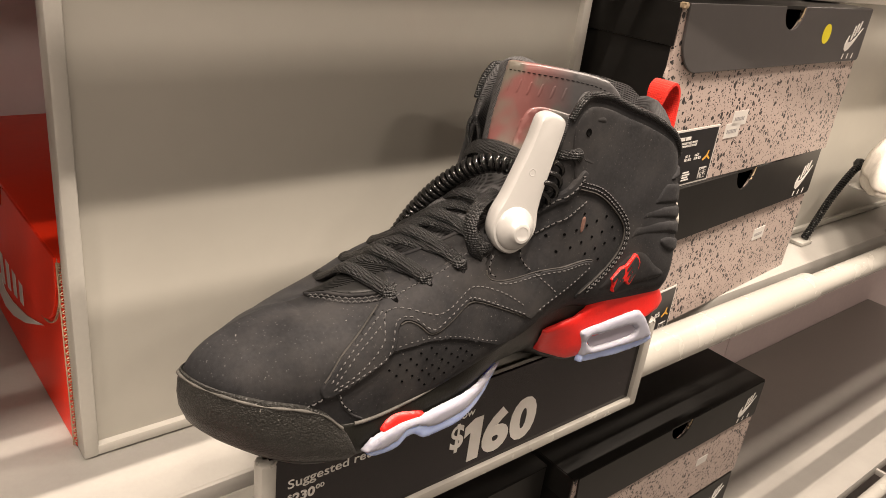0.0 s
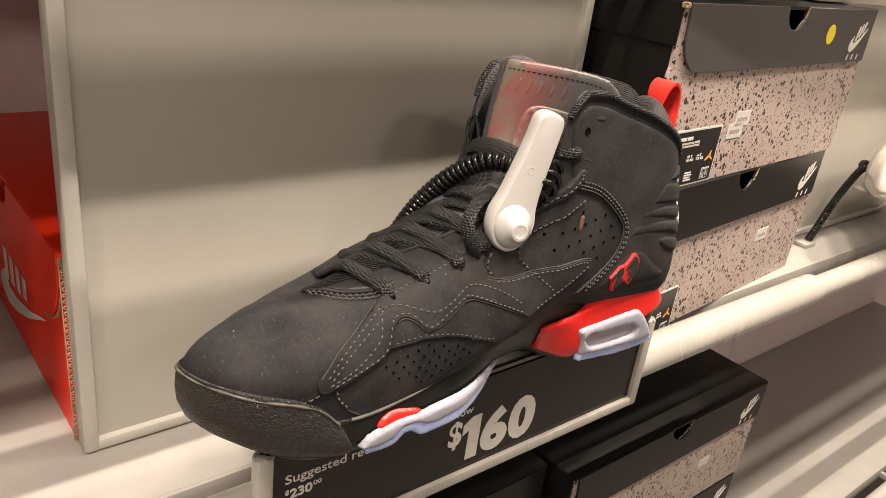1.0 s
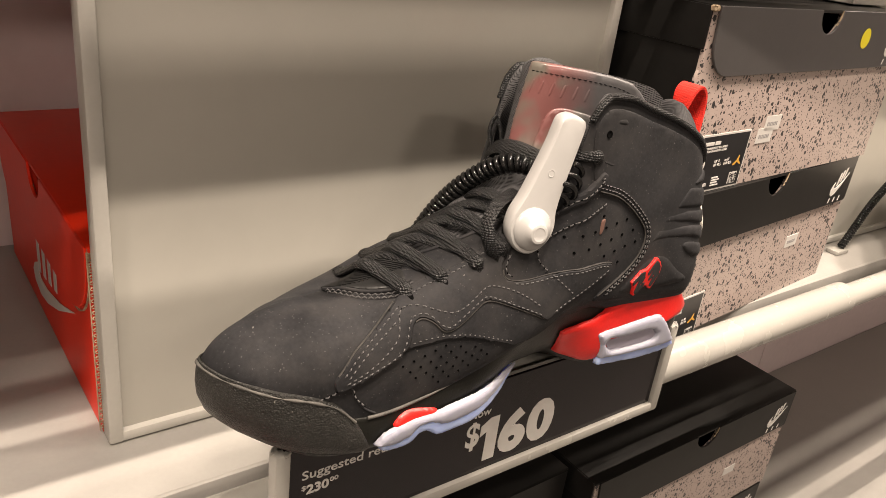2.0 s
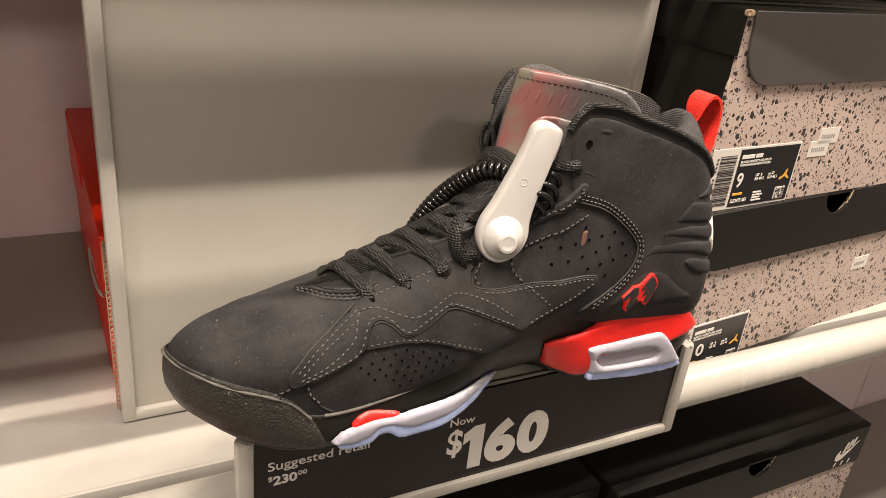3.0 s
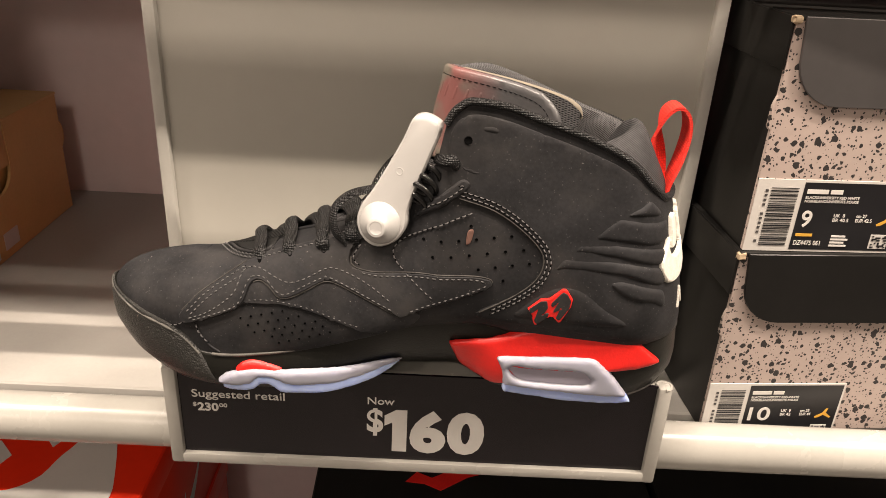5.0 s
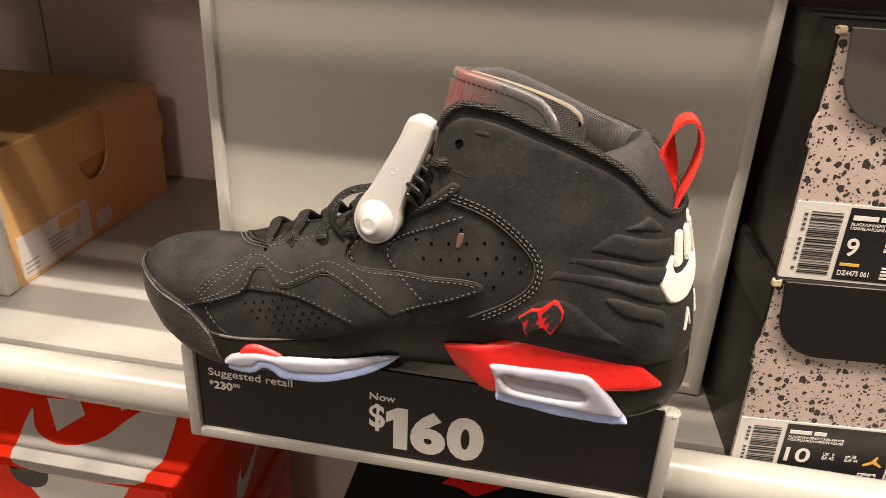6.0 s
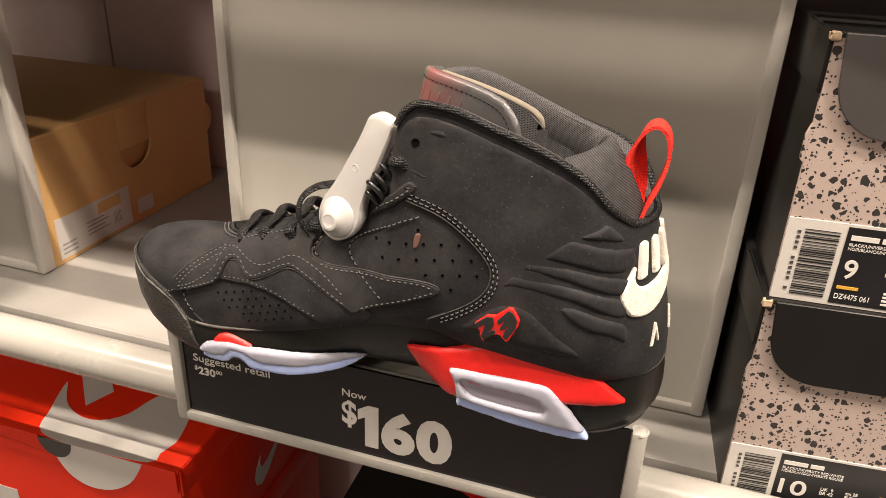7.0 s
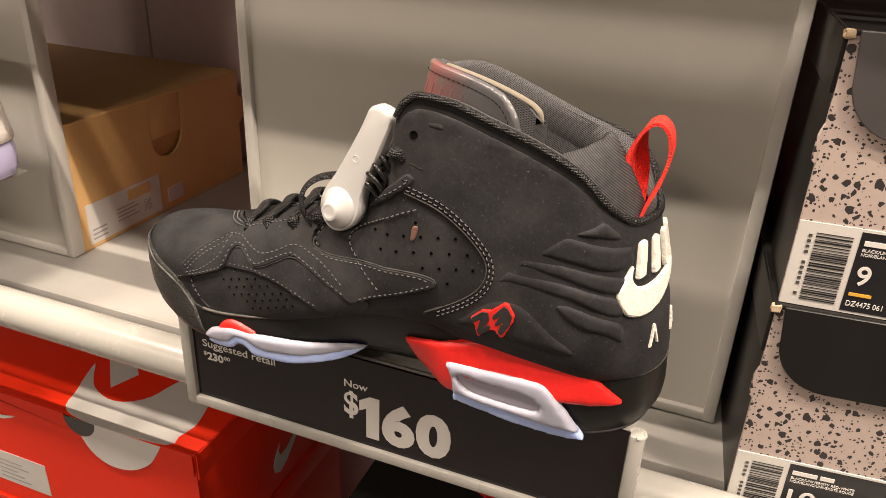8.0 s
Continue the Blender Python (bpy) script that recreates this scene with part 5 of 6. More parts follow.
part("heel_bulge", patch([(0.317, 1.1690), (0.325, 1.1800), (0.336, 1.1885), (0.347, 1.1910), (0.357, 1.1870), (0.367, 1.1780), (0.378, 1.1705), (0.380, 1.1670), (0.36, 1.1655), (0.335, 1.1665)], on_side, 0.0016, 0.0050, cell=0.0022, dome=1.5, relax=2), NUBUCK, shoe)
part("collar_bump", patch([(0.296, 1.2680), (0.303, 1.2690), (0.3075, 1.2655), (0.304, 1.2630), (0.297, 1.2645)], on_side, 0.0014, 0.003, cell=0.0014, dome=1.8), NUBUCK, shoe)
part("collar_bump", patch([(0.288, 1.2500), (0.298, 1.2470), (0.303, 1.2430), (0.295, 1.2435), (0.288, 1.2465)], on_side, 0.0014, 0.003, cell=0.0014, dome=1.8), NUBUCK, shoe)
part("scuff", patch([(0.2935, 1.2165), (0.2965, 1.2170), (0.2955, 1.2110), (0.2930, 1.2095)], on_side, 0.0006, 0.0006, cell=0.001), SCUFF, shoe, "bare brown scuff")

# seams
for rim in ([(0.2357, 1.1965), (0.2362, 1.1932), (0.2405, 1.1912), (0.2507, 1.1906), (0.2753, 1.1930), (0.2964, 1.1932), (0.3055, 1.1917), (0.3074, 1.1897)], WAVE[2:], [(0.1475, 1.1620), (0.157, 1.1712), (0.170, 1.1800), (0.180, 1.1858)], [(0.206, 1.1965), (0.224, 1.2035), (0.238, 1.2108)]):
    part("cut_edge", tube([on_side(x, z, 0.0013) for x, z in curve_through(rim, 50)], 0.00042, 5), CUTEDGE, shoe, "greyish cut edge of the nubuck", smooth=1.2)
part("cut_edge", tube([on_side(x, z, 0.0009) for x, z in curve_through([(0.2885, 1.2330), (0.305, 1.2275), (0.319, 1.2185), (0.330, 1.2080), (0.3325, 1.2000), (0.329, 1.1910), (0.319, 1.1820), (0.302, 1.1718)], 60)], 0.0004, 5), CUTEDGE, shoe, "greyish cut edge of the nubuck", smooth=1.2)
lines = [[(0.1499, 1.1613), (0.1597, 1.1706), (0.1696, 1.1778), (0.1809, 1.1846)], [(0.1518, 1.1600), (0.1623, 1.1700), (0.1713, 1.1763), (0.1795, 1.1815)]]
lines += [[(0.1509, 1.1580), (0.1593, 1.1614), (0.1681, 1.167), (0.1758, 1.1738), (0.178, 1.1785), (0.1796, 1.1821), (0.1826, 1.1845), (0.1896, 1.1855), (0.1976, 1.1838), (0.2047, 1.1825), (0.2124, 1.1848), (0.2224, 1.1900), (0.2286, 1.1904), (0.2384, 1.1874), (0.2483, 1.1824), (0.2586, 1.1752)]]
lines += [[(0.1530, 1.1572), (0.1647, 1.1619), (0.1762, 1.1674), (0.1801, 1.1728), (0.1831, 1.1798), (0.1871, 1.1824), (0.1926, 1.1822), (0.1984, 1.1775), (0.2028, 1.1764), (0.2111, 1.1808), (0.22, 1.1853), (0.2244, 1.1862), (0.2326, 1.1832), (0.2456, 1.1775), (0.2600, 1.1711)]]
lines += [[(0.2405, 1.2025), (0.2373, 1.1975), (0.2378, 1.1945), (0.2410, 1.1926)], [(0.2415, 1.1895), (0.2510, 1.1888), (0.2753, 1.1911), (0.2960, 1.1914), (0.3040, 1.1900)], [(0.3045, 1.1880), (0.2925, 1.1825), (0.2757, 1.1764), (0.2640, 1.1708)]]
lines += [[(0.189, 1.1885), (0.206, 1.1955), (0.224, 1.2025), (0.238, 1.2090)], [(0.2645, 1.1912), (0.2721, 1.1849), (0.2798, 1.1784)]]
for seam in lines:
    row = part("seam", stitches([seam], on_side, out=0.0019), THREAD, shoe, "grey stitched seam")
    part("gap_shade", stitches([seam], on_side, out=0.0019, gaps=True), HOLE, row, "dark bits standing for shade between the stitches")
qline = [(0.2885, 1.2330), (0.305, 1.2275), (0.319, 1.2185), (0.330, 1.2080), (0.3325, 1.2000), (0.329, 1.1910), (0.319, 1.1820), (0.302, 1.1718)]
lines = [offset_line(qline, 0.0016), offset_line(qline, 0.0036)]
for seam in lines:
    row = part("seam", stitches([seam], on_side, out=0.0012), THREAD, shoe, "grey stitched seam")
    part("gap_shade", stitches([seam], on_side, out=0.0012, gaps=True), HOLE, row, "dark bits standing for shade between the stitches")
lines = [[(0.295, 1.2257), (0.2847, 1.2212), (0.2728, 1.2140), (0.2625, 1.2080), (0.2580, 1.2040), (0.2570, 1.2000), (0.2592, 1.1960), (0.2625, 1.1930)], [(0.1828, 1.1712), (0.1913, 1.1722), (0.2013, 1.1721), (0.2142, 1.17), (0.2269, 1.1657), (0.2365, 1.1625), (0.2433, 1.161)], [(0.1545, 1.1545), (0.156, 1.1495), (0.161, 1.1440)], [(0.139, 1.1515), (0.145, 1.1535), (0.150, 1.1570)]]
for seam in lines:
    row = part("seam", stitches([seam], on_side, out=0.0008), THREAD, shoe, "grey stitched seam")
    part("gap_shade", stitches([seam], on_side, out=0.0008, gaps=True), HOLE, row, "dark bits standing for shade between the stitches")
lines = [[(0.272, 1.2235), (0.288, 1.2370), (0.290, 1.2395), (0.286, 1.2385)]]
for seam in lines:
    row = part("seam", stitches([seam], on_side, out=0.0023), THREAD, shoe, "grey stitched seam")
    part("gap_shade", stitches([seam], on_side, out=0.0023, gaps=True), HOLE, row, "dark bits standing for shade between the stitches")

MIDHOLES = [(0.2950, 1.2190)] + [(0.2720 + 0.0087 * k, 1.2095 + 0.0009 * k) for k in range(6)] + [(0.2770 + 0.0090 * k, 1.2015 + 0.0011 * k) for k in range(6)] + [(0.3000 + 0.0085 * k, 1.1962 + 0.0012 * k) for k in range(4)] + [(0.3130, 1.1902)]
for spot in MIDHOLES:
    part("air_hole", pits([spot], on_side, 0.00070, 0.0003), HOLE, shoe)
FOREHOLES = []
for ax, az, bx, bz, n in ((0.1786, 1.1609, 0.2009, 1.1671, 5), (0.1825, 1.1572, 0.2093, 1.165, 6), (0.1857, 1.1534, 0.218, 1.1628, 7), (0.1951, 1.1518, 0.2218, 1.1602, 6), (0.1985, 1.1482, 0.2256, 1.1571, 6)):
    FOREHOLES += [(ax + (bx - ax) * k / (n - 1), az + (bz - az) * k / (n - 1)) for k in range(n)]
for spot in FOREHOLES:
    part("air_hole", pits([spot], on_side, 0.00049, 0.0003), HOLE, shoe)
part("eyelet_hole", pits([(0.291, 1.2610)], on_side, 0.0018, 0.0013), HOLE, shoe, "punched lace hole")


NUMBER = [(0.3267, 1.1759), (0.3328, 1.1817), (0.3374, 1.1827), (0.3433, 1.1879), (0.3455, 1.1879), (0.3491, 1.1828), (0.3487, 1.1789), (0.3446, 1.1697), (0.343, 1.1690), (0.3396, 1.1724), (0.336, 1.1709), (0.3319, 1.1664), (0.3305, 1.1673), (0.3293, 1.1723)]
TWO = [(0.3280, 1.1760), (0.3329, 1.1804), (0.3357, 1.1808), (0.3364, 1.1774), (0.3342, 1.1730), (0.3372, 1.1742), (0.3370, 1.1726), (0.3322, 1.1682), (0.3312, 1.1697), (0.3327, 1.1762), (0.3318, 1.1770), (0.3288, 1.1744)]
THREE = [(0.3390, 1.1802), (0.3438, 1.1862), (0.3456, 1.1853), (0.3477, 1.182), (0.3470, 1.1776), (0.3434, 1.1714), (0.3421, 1.1720), (0.3439, 1.1779), (0.3402, 1.1756), (0.3419, 1.1794), (0.3418, 1.1813), (0.3390, 1.1786)]


def cornered(points, cut=0.14):
    """Doubles the corners of an outline, so that they stay crisp."""
    out = []
    n = len(points)
    for i, (x, z) in enumerate(points):
        for q in (points[i - 1], points[(i + 1) % n]):
            out.append((x + (q[0] - x) * cut, z + (q[1] - z) * cut))
    return out


def grown(points, d):
    """An outline with crisp corners, moved outwards by d."""
    c = curve_through(cornered(points, 0.06), 80, closed=True)
    t = np.roll(c, -1, axis=0) - np.roll(c, 1, axis=0)
    n = np.stack([t[:, 1], -t[:, 0]], axis=1) / np.linalg.norm(t, axis=1)[:, None]
    area = float(np.sum(c[:, 0] * np.roll(c[:, 1], -1) - np.roll(c[:, 0], -1) * c[:, 1]))
    return [tuple(p) for p in c + n * (d if area > 0 else -d)]


num = part("number_plate", patch(grown(NUMBER, 0.0001), on_side, 0.0030, 0.0005, cell=0.0012), REDTPU, shoe, "red raised plate with the number 23")
for figure in (TWO, THREE):
    part("figure", patch(grown(figure, 0.0006), on_side, 0.0033, 0.0003, cell=0.0009, base=0.0026), NUBUCK, num, "black figure of the number 23")

# heel embroidery: a white tick below four slanted bars
TICK = [(0.030, 1.2080), (0.000, 1.1985), (-0.020, 1.1905), (-0.036, 1.1862), (-0.050, 1.1878), (-0.0575, 1.1960), (-0.0560, 1.2030), (-0.0470, 1.2115), (-0.0475, 1.2055), (-0.0420, 1.2010), (-0.030, 1.2005), (0.000, 1.2040)]
part("heel_tick", patch(TICK, on_heel, 0.0022, 0.0012, cell=0.0016), EMBROID, shoe, "white embroidered tick")
for k in range(4):
    a = -0.0440 + 0.0165 * k
    part("heel_bar", patch(cornered([(a, 1.2040), (a + 0.0080, 1.2050), (a + 0.0115, 1.2215), (a + 0.0035, 1.2205)]), on_heel, 0.0021, 0.0007, cell=0.0016), EMBROID, shoe, "white embroidered bar")
for a in (-0.0325, -0.004, 0.020):
    part("heel_letter", patch(cornered([(a, 1.1680), (a + 0.0022, 1.1680), (a + 0.0052, 1.1758), (a + 0.0072, 1.1690), (a + 0.0092, 1.1690), (a + 0.0062, 1.1795), (a + 0.0042, 1.1795)]), on_heel, 0.0010, 0.0005, cell=0.0010), EMBROID, shoe, "white embroidered peak")

# tongue: a padded piece curving round the ankle, with a moulded plate on its upper front
tz = smooth_knots((0.0, 0.2, 0.45, 0.7, 0.88, 1.0), (1.178, 1.190, 1.207, 1.236, 1.266, 1.2868))
tx = smooth_knots((0.0, 0.2, 0.45, 0.7, 0.88, 1.0), (0.190, 0.208, 0.236, 0.270, 0.2772, 0.2815))
TA = (-1.12, -1.0, -0.55, -0.12, 0.05, 0.3, 0.55, 1.0)
top_x = smooth_knots(TA, (0.3450, 0.338, 0.311, 0.2840, 0.2815, 0.2845, 0.298, 0.374))
top_y = smooth_knots(TA, (0.2475, 0.2505, 0.2630, 0.2765, 0.2840, 0.2920, 0.3000, 0.3050))
top_z = smooth_knots(TA, (1.2735, 1.2785, 1.2840, 1.2868, 1.2862, 1.2815, 1.2825, 1.2545))


def tongue_at(a, v, out=0.0):
    """a from -1 (behind, outer side) by 0 (front) to 1 (behind, inner side) round the tongue, v from its root to its top."""
    w = step(0.5, 0.85, v)
    low = Vector((tx(v) + 0.006 * a * a, 0.272 + 0.019 * math.sin(a * math.pi / 2), tz(v) - 0.005 * a * a))
    keep = 1 - 0.7 * min(abs(a), 1)
    high = Vector((top_x(a) + (tx(v) - tx(1)) * keep, top_y(a), top_z(a) + tz(v) - tz(1)))
    p = low.lerp(high, w)
    if out:
        e = 0.01
        n = (tongue_at(min(a + e, 1), v) - tongue_at(max(a - e, -1.12), v)).cross(tongue_at(a, min(v + e, 1)) - tongue_at(a, max(v - e, 0)))
        n.normalize()
        if n.dot(Vector((-0.6, -0.75, 0.2)) if a < 0.15 else Vector((-0.6, 0.75, 0.2))) < 0:
            n = -n
        p = p + n * out
    return p


A = [-1.12 + 2.12 * k / 60 for k in range(61)]
V = [k / 24 for k in range(25)]
rows = [[tongue_at(a, v, 0.0006 + 0.0012 * step(0.04, 0.2, a)) for a in A] for v in V]
rows += [[tongue_at(a, 1.0, -0.0008) + Vector((0, 0, -0.0008 + 0.0027 * step(0.04, 0.2, a))) for a in A]]
rows += [[tongue_at(a, 1.0, -0.0040) + Vector((0, 0, -0.0032 + 0.0059 * step(0.04, 0.2, a))) for a in A]]
rows += [[tongue_at(a, v, -0.0072) - Vector((0, 0, 0.0034 * step(0.2, 0.04, a))) for a in A] for v in V[:11:-1]]
bm = sheet(rows)
bmesh.ops.recalc_face_normals(bm, faces=bm.faces[:])
cap_rows = [[tongue_at(-1.12, v, o) + Vector((d, 0, 0)) for o, d in ((0.0006, 0), (-0.0016, 0.0016), (-0.0034, 0.0022), (-0.0054, 0.0022), (-0.0072, 0.0010))] for v in [q - 0.02 for q in V[11:]]]
bm = join(bm, sheet(cap_rows))
bmesh.ops.remove_doubles(bm, verts=bm.verts, dist=0.0001)
bmesh.ops.recalc_face_normals(bm, faces=bm.faces[:])
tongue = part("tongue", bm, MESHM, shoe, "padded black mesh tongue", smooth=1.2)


def on_tongue(u, w, out=0.0):
    """A place u metres round the outer side from the front fold, w metres above the top edge."""
    return tongue_at(0.05 - 1.05 * u / 0.0625, min(max(1 + 5.9 * w, 0.0), 1.0), out)


PLATE = [(0.0, -0.003), (0.0, -0.02), (0.0, -0.043), (0.002, -0.047), (0.03, -0.048), (0.058, -0.042), (0.0635, -0.034), (0.0640, -0.020), (0.0625, -0.011), (0.0575, -0.0045), (0.049, -0.0008), (0.03, 0.0), (0.004, 0.0), (0.0005, -0.0005)]
plate = part("tongue_plate", patch(PLATE, on_tongue, 0.0030, 0.0016, cell=0.0026), TONGUEP, tongue, "glossy grey and pink moulded tongue plate", smooth=1.2)
INSET = [(0.0165, -0.046), (0.0150, -0.034), (0.0165, -0.025), (0.0205, -0.0205), (0.030, -0.0205), (0.050, -0.025), (0.056, -0.034), (0.052, -0.044), (0.035, -0.0475)]
part("plate_inset", patch(INSET, on_tongue, 0.0042, 0.0012, cell=0.0026), TONGUEP, plate, "raised grey field of the plate", smooth=1.2)
part("plate_stitching", stitches([[(0.0035, -0.0050), (0.03, -0.0050), (0.048, -0.0058), (0.0555, -0.0095), (0.0590, -0.017), (0.0595, -0.030)], [(0.0185, -0.042), (0.0175, -0.033), (0.0195, -0.0255), (0.024, -0.0232), (0.032, -0.0235)]], on_tongue, pitch=0.0024, length=0.0016, r=0.00022, out=0.0031), HOLE, plate, "black stitching")
for k in range(6):
    u = 0.0050 + 0.0050 * k
    part("raised_mark", patch([(u, -0.0150), (u + 0.0006, -0.0095), (u + 0.0018, -0.0095), (u + 0.0012, -0.0150)], on_tongue, 0.0032, 0.0004, cell=0.001, base=0.0026), TONGUEP, plate)
foam = [tongue_at(a, 1.0, -0.0056) - Vector((0.0, 0.0, 0.0016)) for a in [-0.02 - 1.06 * k / 30 for k in range(31)]]
end = foam[-1]
foam += [end + Vector((0.0010, -0.0004, -0.003)), end + Vector((0.0012, -0.0005, -0.006))]
part("foam_edge", ribbon([tuple(p) for p in foam], lambda p: (-0.35, -0.5, 0.8), 0.0014, 0.0007, 60), RAWEDGE, tongue, "pale raw foam edge", smooth=1.2)

# laces
def facing(p):
    return -0.35, (p.y - 0.279) * 26, 0.8


OUTER = [(0.1876, 1.1886), (0.2042, 1.1945), (0.2215, 1.1985), (0.2365, 1.2035), (0.2540, 1.2140)]


def inner_place(x, h, out):
    """A place on the inner side of the upper."""
    ss = np.linspace(S_HEEL, 1.0, 200)
    xs = np.array([plan_at(s)[0] for s in ss])
    return upper(float(np.interp(-x, -xs, ss)), h, out)


def throat(x):
    """The height of the tongue's middle at x."""
    v = float(np.interp(x, [tx(k / 20) for k in range(21)], [k / 20 for k in range(21)]))
    return tz(v)


rng = random.Random(4)
for i, (x, z) in enumerate(OUTER):
    s, h = side_place(x, z)
    nx = x - 0.002 + 0.003 * rng.random()
    zc = max(throat(x), z_top(x - 0.003)) + 0.0026
    wob = rng.uniform(-0.0012, 0.0012)
    path = [upper(s, h - 0.02, -0.0012), upper(s, h + 0.12 * (1 - h), 0.0016), upper(s, h + 0.45 * (1 - h), 0.0028) + Vector((-0.0008, 0, 0)), Vector((x - 0.0025 + wob, 0.2590, zc)), Vector((x - 0.0050 + wob, 0.2690, zc + 0.0006)), Vector((x - 0.0055 + wob, 0.2770, zc - 0.0024)), Vector((nx - 0.004, 0.2855, zc - 0.0085)), inner_place(nx - 0.002, 0.96, 0.001), inner_place(nx, 0.88, -0.0005)]
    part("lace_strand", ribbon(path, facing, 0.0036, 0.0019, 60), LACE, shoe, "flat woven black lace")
    if i < len(OUTER) - 1:
        x2, z2 = OUTER[i + 1]
        s2, h2 = side_place(x2, z2)
        zc = max(throat(x + 0.007), z_top(x + 0.005)) + 0.0008
        path = [inner_place(x - 0.002, 0.90, 0.0004), inner_place(x - 0.001, 0.97, 0.0012), Vector((x + 0.002, 0.2840, zc - 0.0058)), Vector((x + 0.007, 0.2720, zc + 0.0012)), Vector((x + 0.0115, 0.2605, zc + 0.0022)), upper(s2, 0.985, 0.0012) + Vector((-0.002, 0.001, 0.0004)), upper(s2, 0.93, -0.0006)]
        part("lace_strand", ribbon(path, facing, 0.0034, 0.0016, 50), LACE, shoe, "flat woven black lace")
    part("eyelet", pits([(x + 0.0002, z - 0.0004)], on_side, 0.0012, 0.0020), HOLE, shoe, "lace hole")
# loops near the collar
part("lace_loop", ribbon([(0.2765, 0.240, 1.2490), (0.2800, 0.2315, 1.2510), (0.2845, 0.2300, 1.2515), (0.2855, 0.2320, 1.2470), (0.281, 0.238, 1.2440)], lambda p: (0, -1, 0.4), 0.0026, 0.0014), LACE, shoe, "lace knot at the collar")
part("lace_loop", ribbon([(0.271, 0.294, 1.2340), (0.2710, 0.2985, 1.2440), (0.2740, 0.3000, 1.2510), (0.2780, 0.2985, 1.2470), (0.2780, 0.295, 1.2360)], lambda p: (-0.6, 0.6, 0.1), 0.0026, 0.0012), LACE, shoe, "lace loop beside the tongue")
part("lace_loop", ribbon([(0.270, 0.244, 1.2410), (0.2665, 0.256, 1.2440), (0.2655, 0.272, 1.2440), (0.2675, 0.287, 1.2400), (0.271, 0.297, 1.2340)], lambda p: (-0.8, (p.y - 0.276) * 20, 0.6), 0.0045, 0.0013), LACE, shoe, "lace across the tongue")
part("lace_loop", ribbon([(0.2345, 0.2400, 1.1995), (0.2300, 0.2360, 1.2050), (0.2262, 0.2365, 1.2130), (0.2268, 0.2395, 1.2205), (0.2330, 0.2430, 1.2262), (0.2420, 0.2475, 1.2280), (0.2540, 0.2540, 1.2280)], lambda p: (-0.7, -0.5, 0.5), 0.0032, 0.0012), LACE, shoe, "lace loop")
# edges of the throat
for sgn in (0, 1):
    edge = [upper(i / NS, 1.0) for i in range(NS) if 0.178 < plan_at(i / NS)[0] < 0.277 and (i / NS > S_HEEL) == bool(sgn)]
    part("throat_edge", tube(curve_through(edge, 60), 0.0011, 6), NUBUCK, shoe, "folded edge of the throat", smooth=1.2)


# ribbed gusset in front of the laces, on the vamp
def on_vamp(x, y, out=0.0):
    yl = float(np.interp(x, _xs, [plan_at(q)[1] for q in _ss]))
    half = YC - yl if y < YC else 0.046
    w = min(abs(y - YC) / half, 0.999)
    n = 2.7 + (1.5 if y < YC else 0.2) * step(0.12, 0.185, x)
    zf = z_fox(x) - 0.002
    return Vector((x, y, zf + (z_top(x) - zf) * (1 - w ** n) ** (1 / n) - inner_drop(x, y) + out))


GUSSET = [(0.1640, 0.2735), (0.168, 0.266), (0.1745, 0.2575), (0.184, 0.2510), (0.192, 0.252), (0.194, 0.264), (0.193, 0.278), (0.182, 0.2790), (0.171, 0.2785)]
part("vamp_gusset", patch(GUSSET, on_vamp, 0.0010, 0.0010, cell=0.0016), GUSSETM, shoe, "ribbed black gusset")
for k in range(19):
    x = 0.1660 + 0.0015 * k
    part("gusset_rib", tube([on_vamp(x + 0.5 * (0.270 - y), y, 0.0011) for y in np.linspace(0.2725 - 0.0047 * (0.7 * k + 1) ** 0.42, 0.2780, 9)], 0.0005, 5), GUSSETM, shoe, smooth=1.2)
MOUTH = [(0.1930, 0.2495), (0.184, 0.2492), (0.1735, 0.2560), (0.1665, 0.2655), (0.1620, 0.2740), (0.1635, 0.2790)]
part("gusset_lip", tube([on_vamp(x, y, 0.0005) for x, y in curve_through(MOUTH, 50)], 0.0010, 6), NUBUCK, shoe, "folded lip round the gusset", smooth=1.2)
for d in (0.0024, 0.0046):
    part("seam", stitches([offset_line(MOUTH[:-1], d)], on_vamp, out=0.0009), THREAD, shoe, "grey stitched seam")

# pull loop at the heel
c = [(0.3972, 1.224), (0.3962, 1.236), (0.3954, 1.250), (0.3952, 1.262), (0.3975, 1.2708), (0.4030, 1.2745), (0.4082, 1.2700), (0.4100, 1.260), (0.4078, 1.248), (0.4035, 1.236), (0.4005, 1.225)]
line = curve_through(c, 60)
rows = []
for i, p in enumerate(line):
    t = line[min(i + 1, 59)] - line[max(i - 1, 0)]
    n = np.array((t[1], -t[0])) / np.linalg.norm(t)
    yc = 0.2610 + 0.006 * step(1.225, 1.262, p[1])
    q = 0.78 + 0.22 * step(0.0, 0.3, min(i, 59 - i) / 59)
    turn = radians(68) * step(28, 8, i)
    rows.append([(p[0] - 0.0058 + n[0] * d * math.cos(turn) + w * math.sin(turn), yc + w * math.cos(turn) - d * math.sin(turn), p[1] + n[1] * d) for d, w in ((0.0008, -0.0072 * q), (0.0008, 0.0072 * q), (-0.0008, 0.0072 * q), (-0.0008, -0.0072 * q))])
bm = sheet(rows, closed_v=True)
bmesh.ops.recalc_face_normals(bm, faces=bm.faces[:])
part("pull_loop", bm, REDWEB, shoe, "red woven pull loop", smooth=0.7)

